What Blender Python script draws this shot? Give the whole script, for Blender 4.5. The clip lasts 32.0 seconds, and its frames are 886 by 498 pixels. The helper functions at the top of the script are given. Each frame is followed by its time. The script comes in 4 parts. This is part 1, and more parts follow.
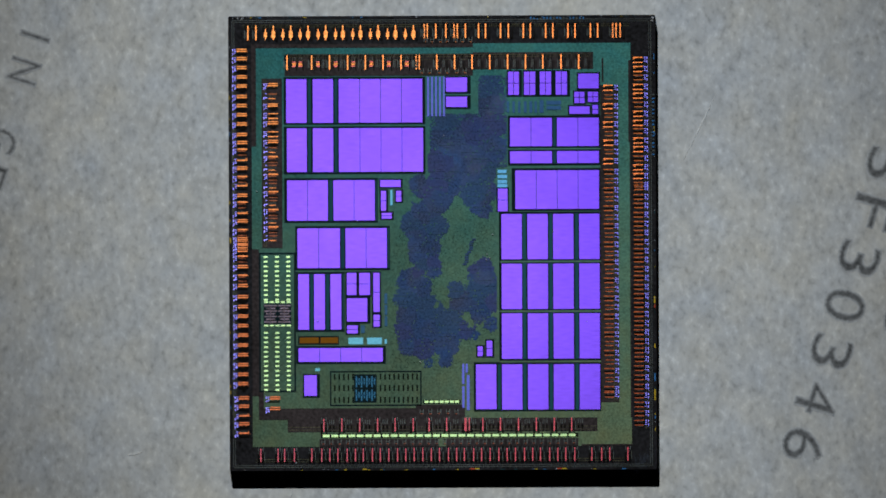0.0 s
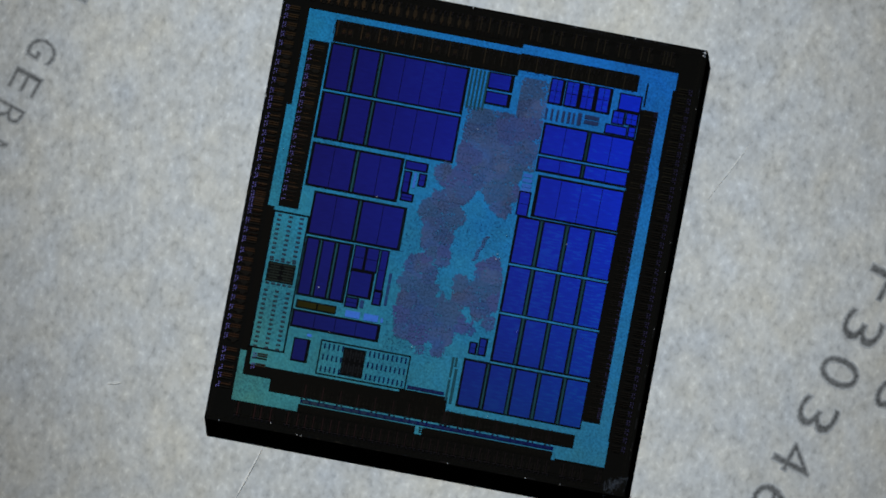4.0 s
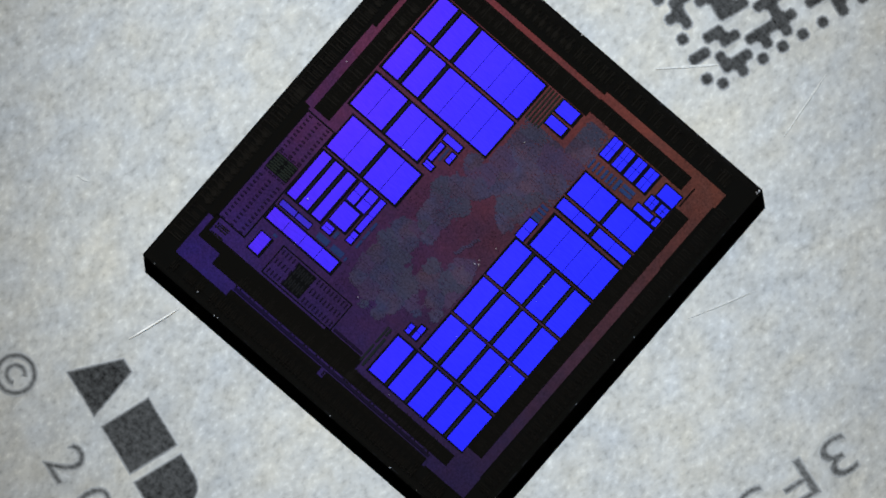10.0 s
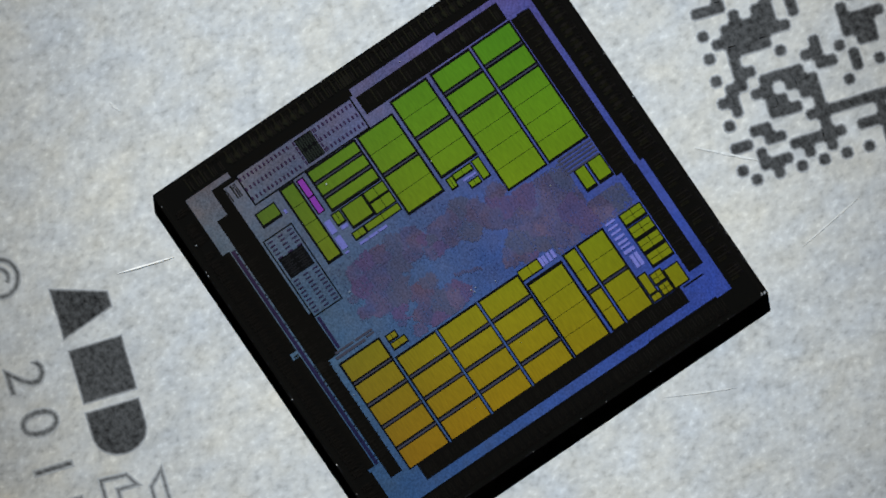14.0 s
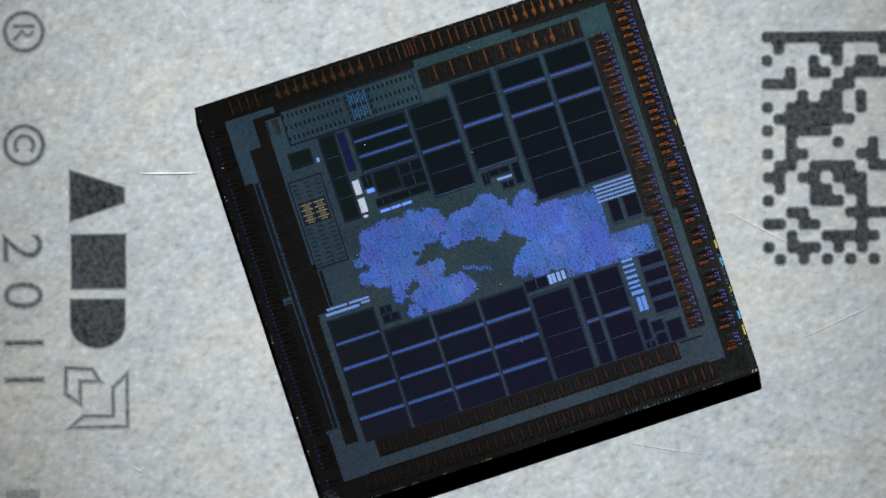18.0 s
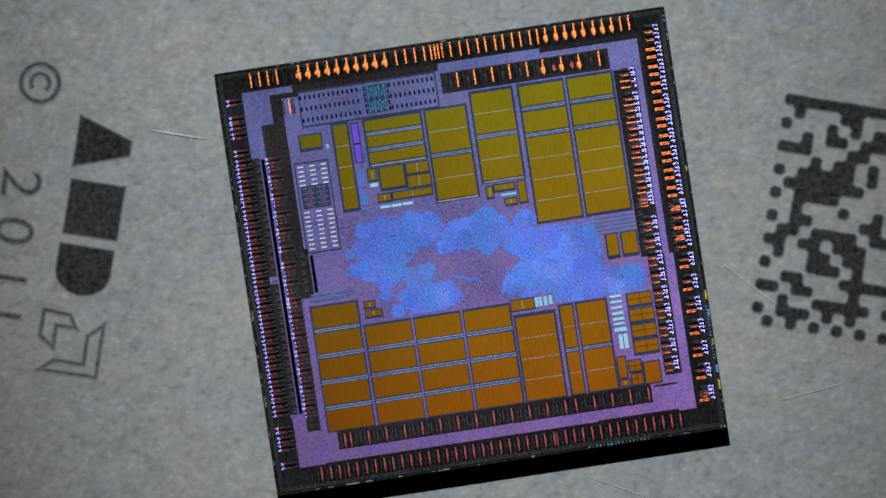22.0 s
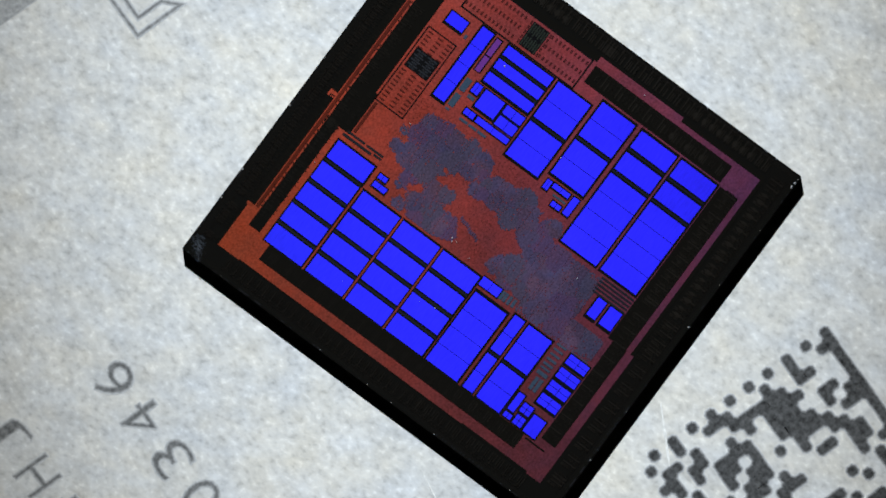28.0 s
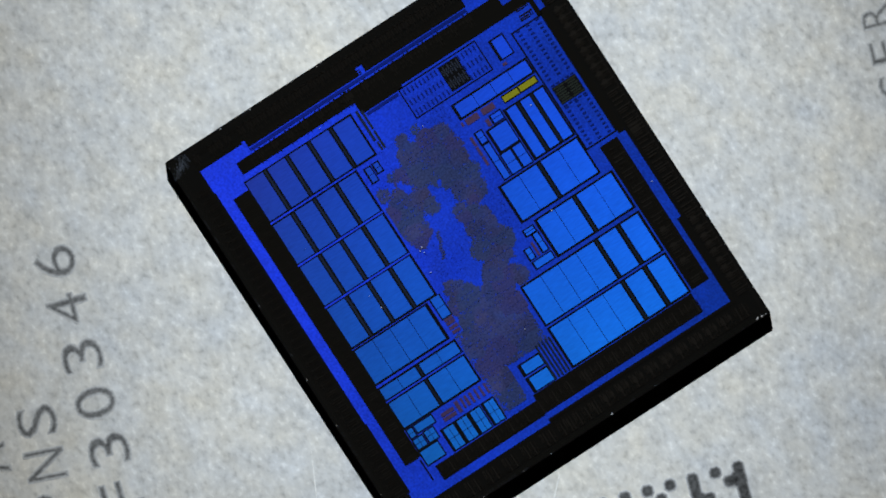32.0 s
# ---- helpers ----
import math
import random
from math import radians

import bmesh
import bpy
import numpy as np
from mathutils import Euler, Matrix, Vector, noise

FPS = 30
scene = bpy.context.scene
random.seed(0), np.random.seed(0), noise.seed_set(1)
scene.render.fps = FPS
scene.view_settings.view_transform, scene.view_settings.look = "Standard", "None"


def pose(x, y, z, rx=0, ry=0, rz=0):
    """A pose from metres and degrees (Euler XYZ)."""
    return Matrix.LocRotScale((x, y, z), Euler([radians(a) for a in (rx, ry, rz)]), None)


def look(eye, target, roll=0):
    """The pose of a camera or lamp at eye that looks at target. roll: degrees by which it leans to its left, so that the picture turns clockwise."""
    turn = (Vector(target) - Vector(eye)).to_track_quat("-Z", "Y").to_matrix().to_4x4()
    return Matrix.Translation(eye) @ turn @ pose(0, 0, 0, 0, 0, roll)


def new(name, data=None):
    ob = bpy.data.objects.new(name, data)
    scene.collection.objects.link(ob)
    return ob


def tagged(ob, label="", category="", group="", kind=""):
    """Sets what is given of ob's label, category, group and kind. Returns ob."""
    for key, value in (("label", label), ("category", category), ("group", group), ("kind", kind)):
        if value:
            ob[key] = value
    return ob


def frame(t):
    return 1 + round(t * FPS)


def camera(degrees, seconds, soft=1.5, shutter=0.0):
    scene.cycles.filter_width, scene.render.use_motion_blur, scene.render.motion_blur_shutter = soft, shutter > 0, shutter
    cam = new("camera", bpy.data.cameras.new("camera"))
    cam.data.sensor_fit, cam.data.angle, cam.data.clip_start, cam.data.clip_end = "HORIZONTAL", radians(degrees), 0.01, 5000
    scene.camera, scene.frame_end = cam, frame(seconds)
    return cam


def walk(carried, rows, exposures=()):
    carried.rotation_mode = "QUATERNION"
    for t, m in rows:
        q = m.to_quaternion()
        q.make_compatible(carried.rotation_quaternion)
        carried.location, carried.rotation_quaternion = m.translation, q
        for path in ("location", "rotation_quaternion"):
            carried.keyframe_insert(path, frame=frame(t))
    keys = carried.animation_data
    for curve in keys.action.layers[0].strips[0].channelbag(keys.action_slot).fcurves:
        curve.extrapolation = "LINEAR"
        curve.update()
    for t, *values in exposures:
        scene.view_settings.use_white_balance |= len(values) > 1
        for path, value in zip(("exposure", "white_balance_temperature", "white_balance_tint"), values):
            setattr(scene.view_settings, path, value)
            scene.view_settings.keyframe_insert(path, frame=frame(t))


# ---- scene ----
# Camera: a macro camera on a stand, straight above the chip. One die unit U is 1/754 of the die's width of 8 mm.
U = 0.008 / 754
LID_TOP = 0.0025
DIE_TOP = LID_TOP + 0.00035
cam = camera(2.723, 32.0, soft=1.72)
EYE = DIE_TOP + 0.35
EXPOSURES = [
    (0, -0.93, 6500, 10),
    (2, -0.95, 6500, 10),
    (2.5, -0.97, 6500, 10),
    (3, -1.05, 6500, 10),
    (3.5, -0.6, 6500, 10),
    (5.5, -0.25, 6500, 10),
    (7, -0.2, 6500, 10),
    (8, 0.04, 6500, 10),
    (9, 0.02, 6500, 10),
    (10, 0.05, 6500, 10),
    (13, 0.07, 6500, 10),
    (14, 0.02, 6500, 10),
    (17, -0.15, 6500, 10),
    (18, 0, 6500, 10),
    (19, 0.02, 6500, 10),
    (19.5, -0.2, 6500, 10),
    (20, -0.32, 6500, 10),
    (20.5, -0.8, 6500, 10),
    (21, -0.78, 6500, 10),
    (21.5, -1, 6500, 10),
    (22, -1.15, 6500, 10),
    (22.5, -1.28, 6500, 10),
    (23, -1.7, 6500, 10),
    (23.5, -1, 6500, 10),
    (24, -0.48, 6500, 10),
    (24.5, -0.2, 6500, 10),
    (26.5, 0.05, 6500, 10),
    (28, 0.27, 6500, 10),
    (29, 0.28, 6500, 10),
    (30, 0.3, 6500, 10),
    (31, -0.03, 6500, 10),
    (32, 0, 6500, 10),
]
walk(cam, [(0.0, pose(0, 0, EYE)), (32.0, pose(0, 0, EYE))], EXPOSURES)

# ---- light: one small spot lamp in a dark room ----
TILT = 22.0          # half of the lamp's angle from the plumb line
BEARING = 98.0       # the lamp's bearing from the right of the picture, anticlockwise
world = bpy.data.worlds.new("world")
world.use_nodes = True
world.node_tree.nodes["Background"].inputs["Color"].default_value = (0.8, 0.9, 1.0, 1)
world.node_tree.nodes["Background"].inputs["Strength"].default_value = 0.004
scene.world = world
REACH = 0.34 * math.sin(radians(2 * TILT))
LAMP = Vector((REACH * math.cos(radians(BEARING)), REACH * math.sin(radians(BEARING)), LID_TOP + 0.34 * math.cos(radians(2 * TILT))))


def spot(name, energy, cone, colour):
    """One half of the lamp's beam: a cool core and a wider, warmer rim leave the same lens."""
    data = bpy.data.lights.new(name, "SPOT")
    data.energy, data.shadow_soft_size = energy, 0.0026
    data.spot_size, data.spot_blend = radians(cone), 1.0
    data.color = colour
    new(name, data).matrix_world = look(LAMP, (0.0003, 0.0012, LID_TOP))


spot("spot_lamp_core", 3.36, 4.15, (0.77, 1.0, 1.24))
spot("spot_lamp_rim", 3.42, 5.4, (1.06, 1.0, 0.86))

# ---- materials ----


def material(name):
    m = bpy.data.materials.new(name)
    m.use_nodes = True
    m.node_tree.nodes.clear()
    return m, m.node_tree.nodes, m.node_tree.links


def grating(name, lobes, grain=0.25, grain_size=40e-6, stretch=(1, 1, 1), base=0.0035, sheen=1.0, patch=0.0, tint=(1, 1, 1.1), clusters=False):
    """Structural colour of a fine metal grating: each order is a narrow glossy lobe (azimuth, width in degrees, colour, further lean)
    whose normal leans by TILT towards that azimuth of the die; the lamp picks the orders as the die turns."""
    m, n, k = material(name)
    coord = n.new("ShaderNodeTexCoord")
    mapping = n.new("ShaderNodeMapping")
    mapping.inputs["Scale"].default_value = stretch
    k.new(coord.outputs["Object"], mapping.inputs["Vector"])
    fine = n.new("ShaderNodeTexNoise")
    fine.inputs["Scale"].default_value = 1 / grain_size
    fine.inputs["Detail"].default_value = 3
    k.new(mapping.outputs["Vector"], fine.inputs["Vector"])
    broad = n.new("ShaderNodeTexNoise")
    broad.inputs["Scale"].default_value = 900
    k.new(coord.outputs["Object"], broad.inputs["Vector"])
    mix = n.new("ShaderNodeMath")
    mix.operation = "MULTIPLY_ADD"
    k.new(broad.outputs["Fac"], mix.inputs[0])
    mix.inputs[1].default_value = 0.5
    k.new(fine.outputs["Fac"], mix.inputs[2])
    amount = n.new("ShaderNodeMath")
    amount.operation = "MULTIPLY_ADD"
    k.new(mix.outputs[0], amount.inputs[0])
    amount.inputs[1].default_value = grain * 6
    amount.inputs[2].default_value = 1 - grain * 4.5
    hue = n.new("ShaderNodeTexNoise")
    hue.inputs["Scale"].default_value, hue.inputs["Detail"].default_value = 2600, 4
    k.new(coord.outputs["Object"], hue.inputs["Vector"])
    level = hue.outputs["Fac"]
    if clusters:
        # rounded clusters of cells, each with its own cast, broken up by the noise
        warp = n.new("ShaderNodeVectorMath")
        warp.operation = "MULTIPLY_ADD"
        k.new(hue.outputs["Color"], warp.inputs[0])
        warp.inputs[1].default_value = (7e-4, 7e-4, 0)
        k.new(coord.outputs["Object"], warp.inputs[2])
        cells = n.new("ShaderNodeTexVoronoi")
        cells.feature = "SMOOTH_F1"
        cells.inputs["Scale"].default_value, cells.inputs["Smoothness"].default_value = 2600, 0.6
        k.new(warp.outputs[0], cells.inputs["Vector"])
        split = n.new("ShaderNodeSeparateColor")
        k.new(cells.outputs["Color"], split.inputs[0])
        both = n.new("ShaderNodeMapRange")
        both.inputs["To Min"].default_value, both.inputs["To Max"].default_value = -0.16, 0.16
        k.new(split.outputs[0], both.inputs["Value"])
        total = n.new("ShaderNodeMath")
        k.new(both.outputs[0], total.inputs[0])
        k.new(hue.outputs["Fac"], total.inputs[1])
        level = total.outputs[0]
        lift = n.new("ShaderNodeMath")
        lift.operation = "MULTIPLY_ADD"
        k.new(split.outputs[1], lift.inputs[0])
        lift.inputs[1].default_value, lift.inputs[2].default_value = 0.45, -0.22
        lifted = n.new("ShaderNodeMath")
        k.new(lift.outputs[0], lifted.inputs[0])
        k.new(amount.outputs[0], lifted.inputs[1])
        amount = lifted
    warm, cool = n.new("ShaderNodeMath"), n.new("ShaderNodeMath")
    for node, slope in ((warm, patch), (cool, -patch * 0.6)):
        node.operation = "MULTIPLY_ADD"
        k.new(level, node.inputs[0])
        node.inputs[1].default_value, node.inputs[2].default_value = slope * 4, 1 - slope * 2
    shade = n.new("ShaderNodeCombineXYZ")
    k.new(warm.outputs[0], shade.inputs[0])
    shade.inputs[1].default_value = 1.0
    k.new(cool.outputs[0], shade.inputs[2])
    blend = n.new("ShaderNodeVectorMath")
    blend.operation = "SCALE"
    k.new(shade.outputs[0], blend.inputs[0])
    k.new(amount.outputs[0], blend.inputs["Scale"])
    ground = n.new("ShaderNodeBsdfDiffuse")
    ground.inputs["Color"].default_value = (base * tint[0], base * tint[1], base * tint[2], 1)
    last = ground.outputs[0]
    lean = radians(TILT)
    for azimuth, width, r, g, b, offset in lobes:
        alpha = radians(width) * math.sin(lean)
        weight = 4 * math.pi * alpha * alpha * math.cos(lean) / 4.54 * sheen
        normal = n.new("ShaderNodeVectorTransform")
        normal.vector_type, normal.convert_from, normal.convert_to = "NORMAL", "OBJECT", "WORLD"
        a, own = radians(BEARING + azimuth), lean + radians(offset)
        normal.inputs[0].default_value = (math.sin(own) * math.cos(a), math.sin(own) * math.sin(a), math.cos(own))
        colour = n.new("ShaderNodeVectorMath")
        colour.operation = "MULTIPLY"
        colour.inputs[0].default_value = (r * weight, g * weight, b * weight)
        k.new(blend.outputs[0], colour.inputs[1])
        gloss = n.new("ShaderNodeBsdfAnisotropic")
        gloss.distribution = "BECKMANN"
        gloss.inputs["Roughness"].default_value = math.sqrt(alpha)
        k.new(colour.outputs[0], gloss.inputs["Color"])
        k.new(normal.outputs[0], gloss.inputs["Normal"])
        add = n.new("ShaderNodeAddShader")
        k.new(last, add.inputs[0])
        k.new(gloss.outputs[0], add.inputs[1])
        last = add.outputs[0]
    out = n.new("ShaderNodeOutputMaterial")
    k.new(last, out.inputs["Surface"])
    return m


def plain(name, colour, rough, metal=0.0, variation=0.2, size=100e-6, bump=0.0, detail=4.0, specular=0.15):
    m, n, k = material(name)
    coord = n.new("ShaderNodeTexCoord")
    fine = n.new("ShaderNodeTexNoise")
    fine.inputs["Scale"].default_value = 1 / size
    fine.inputs["Detail"].default_value = detail
    k.new(coord.outputs["Object"], fine.inputs["Vector"])
    broad = n.new("ShaderNodeTexNoise")
    broad.inputs["Scale"].default_value = 0.06 / size
    broad.inputs["Detail"].default_value = 3
    k.new(coord.outputs["Object"], broad.inputs["Vector"])
    total = n.new("ShaderNodeMath")
    total.operation = "MULTIPLY_ADD"
    k.new(broad.outputs["Fac"], total.inputs[0])
    total.inputs[1].default_value = 0.4
    k.new(fine.outputs["Fac"], total.inputs[2])
    ramp = n.new("ShaderNodeMapRange")
    ramp.inputs["From Min"].default_value, ramp.inputs["From Max"].default_value = 0.4, 1.0
    ramp.inputs["To Min"].default_value, ramp.inputs["To Max"].default_value = 1 - variation, 1 + variation
    k.new(total.outputs[0], ramp.inputs["Value"])
    tint = n.new("ShaderNodeVectorMath")
    tint.operation = "SCALE"
    tint.inputs[0].default_value = colour
    k.new(ramp.outputs["Result"], tint.inputs["Scale"])
    bsdf = n.new("ShaderNodeBsdfPrincipled")
    bsdf.inputs["Specular IOR Level"].default_value = specular
    bsdf.inputs["Roughness"].default_value, bsdf.inputs["Metallic"].default_value = rough, metal
    k.new(tint.outputs[0], bsdf.inputs["Base Color"])
    if bump:
        relief = n.new("ShaderNodeBump")
        relief.inputs["Strength"].default_value, relief.inputs["Distance"].default_value = bump, size * 0.4
        k.new(fine.outputs["Fac"], relief.inputs["Height"])
        k.new(relief.outputs["Normal"], bsdf.inputs["Normal"])
    out = n.new("ShaderNodeOutputMaterial")
    k.new(bsdf.outputs[0], out.inputs["Surface"])
    return m


# Orders of each grating: azimuth, width, red, green, blue, further lean.
MEMORY = [
    (-4, 6, 0.608, 0.226, 2.265, -0),
    (0, 2, 0.221, 0.083, 0.728, -0),
    (3, 2, 0, 0, 0.62, -0),
    (11, 2, 0.006, 0, 0.117, -0),
    (14, 2, 0.014, 0, 0, -0.19),
    (14, 2, 0, 0.064, 0, 0.33),
    (14, 2, 0, 0, 0.741, -0),
    (18, 6, 0, 0.33, 0, 2.95),
    (18, 6, 0, 0, 0.177, -0),
    (18, 2, 0.007, 0, 0, -0.19),
    (18, 2, 0, 0.126, 0, 0.33),
    (18, 2, 0, 0, 0.934, -0),
]
MEMORY += [
    (21, 2, 0, 0.12, 0, 0.33),
    (21, 2, 0, 0, 0.746, -0),
    (23, 2, 0, 0.057, 0, 0.33),
    (23, 2, 0, 0, 0.537, -0),
    (32, 5.5, 4.2, 0.25, 0, -3.4),
    (19, 4, 0, 0.03, 0, -1.0),
    (42, 6, 0, 0.011, 0.632, -0),
    (42, 4, 0.013, 0.015, 0.514, -0),
    (56, 2, 0.112, 0, 0, 0.38),
    (56, 2, 0, 0.093, 0, -0.16),
    (60, 6, 1.35, 0, 0, 3.6),
    (60, 6, 0, 0.15, 0, -0.21),
    (60, 6, 0, 0, 0.045, -3.6),
]
MEMORY += [
    (65, 2, 0.064, 0, 0, 0.49),
    (65, 2, 0, 0.08, 0, -0.02),
    (65, 2, 0, 0, 0.014, -0.42),
    (71, 3, 0, 0, 0.004, -0),
    (73, 3, 0.006, 0.004, 0.03, 1.2),
    (73, 3, 0.006, 0.01, 0, -1.2),
    (78, 2, 0.058, 0, 0, 0.14),
    (78, 2, 0, 0.03, 0, -0.21),
    (83, 4, 0.651, 0, 0, 0.56),
    (83, 4, 0, 0.391, 0, -0.84),
    (85, 9, 0.011, 0, 0, 2.85),
    (85, 9, 0, 0.037, 0.051, -4.27),
    (88, 2, 0.2, 0, 0, 0.14),
    (88, 2, 0, 0.085, 0, -0.21),
]
MEMORY += [
    (90, 2, 0.18, 0, 0, 0.14),
    (90, 2, 0, 0.078, 0, -0.25),
    (101, 4, 0, 0, 0.003, -0),
    (105, 2, 0.075, 0, 0, 0.09),
    (105, 2, 0, 0.114, 0.001, -0.05),
    (110, 5.5, 0.075, 0, 0, 0.84),
    (110, 5.5, 0, 0.095, 0.002, -0.42),
    (110, 3, 0.145, 0, 0, 0.21),
    (110, 3, 0, 0.075, 0, -0.11),
    (114, 3, 0.03, 0, 0, 0.21),
    (114, 3, 0, 0.006, 0.002, -0.11),
    (121, 3, 0.004, 0.012, 0.045, -0),
    (122, 2, 0.011, 0.04, 0.22, -0),
]
MEMORY += [
    (127, 3.6, 0.022, 0.018, 0.97, -0),
    (132, 2, 0.038, 0.021, 0, -0.28),
    (132, 2, 0, 0, 0.198, -0),
    (138, 4, 0.359, 0.02, 0, -1.12),
    (150, 4, 0.007, 0, 0, -0.47),
    (150, 4, 0, 0.056, 0, 1.12),
    (150, 4, 0, 0, 0.32, -0),
    (156, 9, 0.016, 0, 0, -2.37),
    (156, 9, 0, 2.183, 0, 5.4),
    (156, 9, 0, 0, 0.82, -0),
]
FIELD = [
    (-6, 3, 0.171, 0, 0, 0.74),
    (-6, 3, 0, 0.105, 0, -0),
    (-6, 3, 0, 0, 0.072, -0.32),
    (1, 4, 0.13, 0, 0, 1.31),
    (4, 9, 0.37, 0, 0, 5.4),
    (4, 9, 0, 0.222, 0, -0),
    (4, 9, 0, 0, 0.33, -2.85),
    (6, 2, 0.113, 0, 0, 0.33),
    (6, 2, 0, 0.076, 0, -0),
    (6, 2, 0, 0, 0.006, -0.14),
    (12, 3, 0, 0.045, 0, 0.42),
    (12, 3, 0, 0, 0.238, -0.32),
]
FIELD += [
    (25, 9, 0.005, 0.047, 0.765, -0),
    (31, 4, 0.023, 0.004, 0.505, -0),
    (48, 6, 1.45, 0, 0, -3.38),
    (48, 6, 0, 0.085, 0, -1.69),
    (48, 6, 0, 0, 0.02, 1.05),
    (54, 3, 0, 0.055, 0.004, -0),
    (60, 6, 0.024, 0.05, 0.29, -0),
    (66, 3, 0.021, 0.03, 0.06, -0),
    (71, 6, 0.013, 0.02, 0.018, 0),
    (79, 2, 0.216, 0, 0, 0.14),
    (79, 2, 0, 0.099, 0, -0.05),
    (79, 2, 0, 0, 0.422, 0.02),
    (85, 9, 0.26, 0, 0, 2.85),
]
FIELD += [
    (85, 9, 0, 0.193, 0, -0.95),
    (85, 9, 0, 0, 0.267, 0.47),
    (85, 4, 0.46, 0, 0, 0.56),
    (85, 4, 0, 0.18, 0, -0.19),
    (85, 4, 0, 0, 0.748, 0.09),
    (90, 2, 0.381, 0, 0, 0.14),
    (90, 2, 0, 0.158, 0, -0.05),
    (90, 2, 0, 0, 0.593, 0.02),
    (102, 4, 0.019, 0.019, 0, -0),
    (109, 6, 0.01, 0.055, 0.22, -0),
    (119, 2, 0.095, 0.029, 0, -0.19),
    (119, 2, 0, 0, 0.003, 0.07),
]
FIELD += [
    (120, 9, 0.25, 0.11, 0, -3.8),
    (120, 9, 0, 0, 0.004, 1.42),
    (125, 4, 0.21, 0, 0, -1.2),
    (138, 3, 0.01, 0, 0.564, -0),
    (143, 9, 0.003, 0.039, 0.434, -0),
    (144, 3, 0.009, 0, 0.286, -0),
    (160, 6, 0, 0.11, 0, 1.69),
    (160, 6, 0, 0, 0.572, -2.95),
]
LOGIC = [
    (-6, 6, 0.059, 0.085, 0.169, -0),
    (7, 9, 0.047, 0.086, 0.21, -0),
    (18, 4, 0.011, 0.012, 0.078, -0),
    (29, 9, 0.034, 0.045, 0.145, -0),
    (42, 4, 0.033, 0.02, 0.028, -0),
    (55, 9, 0.064, 0.056, 0.11, -0),
    (68, 6, 0.045, 0.09, 0.3, -0),
    (85, 9, 0.25, 0.465, 1.6, -0),
    (104, 6, 0.07, 0.115, 0.265, -0),
    (112, 3, 0.011, 0.022, 0.035, -0),
    (120, 9, 0.068, 0.041, 0.069, -0),
    (133, 6, 0.021, 0.016, 0.044, -0),
]
LOGIC += [
    (143, 9, 0.029, 0.037, 0.127, -0),
    (158, 6, 0.024, 0.034, 0.102, -0),
]
FUSE = [
    (-3, 6, 0.306, 0.113, 0.008, -0),
    (19, 6, 0.191, 0.185, 0.016, -0),
    (29, 3, 0, 0.004, 0.26, -0),
    (36, 6, 0.031, 0.023, 0.65, -0),
    (42, 2, 0.012, 0.021, 0.278, -0),
    (50, 6, 0.346, 0.026, 0.013, -0),
    (61, 5, 0.038, 0.093, 1.3, -0),
    (68, 2, 0.032, 0.047, 0.2, -0),
    (86, 6.5, 0.66, 0.3, 2.6, -0),
    (107, 6, 0.04, 0.125, 1.255, -0),
    (117, 4, 0.295, 0.022, 0, -0),
    (127, 9, 0.105, 0.023, 0.182, -0),
]
FUSE += [
    (139, 4, 0.052, 0, 0.03, -0),
    (152, 9, 0.23, 0.222, 0.008, -0),
]
BUFFER = [
    (-5, 6, 0.315, 0.914, 0.299, -0),
    (3, 9, 0.079, 0.274, 1.044, -0),
    (20, 4, 0.191, 0.047, 0.038, -0),
    (32, 9, 0.028, 0.052, 0.193, -0),
    (47, 4, 0.018, 0.062, 0.163, -0),
    (60, 9, 0.173, 0.177, 0.509, -0),
    (73, 6, 0.167, 0.229, 0.564, -0),
    (87, 9, 0.734, 1.455, 1.878, -0),
    (109, 9, 0.122, 0.148, 0.541, -0),
    (125, 6, 0.021, 0.036, 0.03, -0),
    (138, 9, 0.024, 0.04, 0.145, -0),
    (157, 9, 0.12, 0.036, 0.047, -0),
]
CHANNEL = [
    (3, 9, 0.02, 0.11, 0.15, -0),
    (30, 9, 0.014, 0.019, 0.043, -0),
    (44, 6, 0.007, 0.009, 0, -0),
    (50, 5, 0.045, 0.04, 0.028, 0),
    (62, 9, 0.047, 0.049, 0.093, -0),
    (71, 5, 0.02, 0.06, 0.24, 0),
    (84, 8, 0.1, 0.21, 0.66, -0),
    (98, 5, 0.02, 0.05, 0.2, 0),
    (107, 9, 0.041, 0.039, 0.074, -0),
    (123, 6, 0.008, 0.008, 0.006, -0),
    (139, 9, 0.014, 0.019, 0.043, -0),
    (158, 9, 0.004, 0.013, 0.018, -0),
]
PAD_WARM = [
    (-4, 6, 1.848, 0, 0, -0.84),
    (-4, 6, 0, 0.716, 0, -1.48),
    (-4, 6, 0, 0, 0.165, -0.42),
    (1, 2, 1.23, 0, 0, -0.09),
    (1, 2, 0, 0.242, 0, -0.16),
    (1, 2, 0, 0, 0.062, -0.05),
    (19, 9, 0.003, 0, 0, -1.9),
    (19, 9, 0, 0.005, 0, -3.32),
    (19, 9, 0, 0, 0.002, -0.95),
    (59, 9, 0.002, 0, 0, -1.9),
    (59, 9, 0, 0.004, 0, -3.32),
    (79, 2, 0.488, 0, 0, -0.09),
]
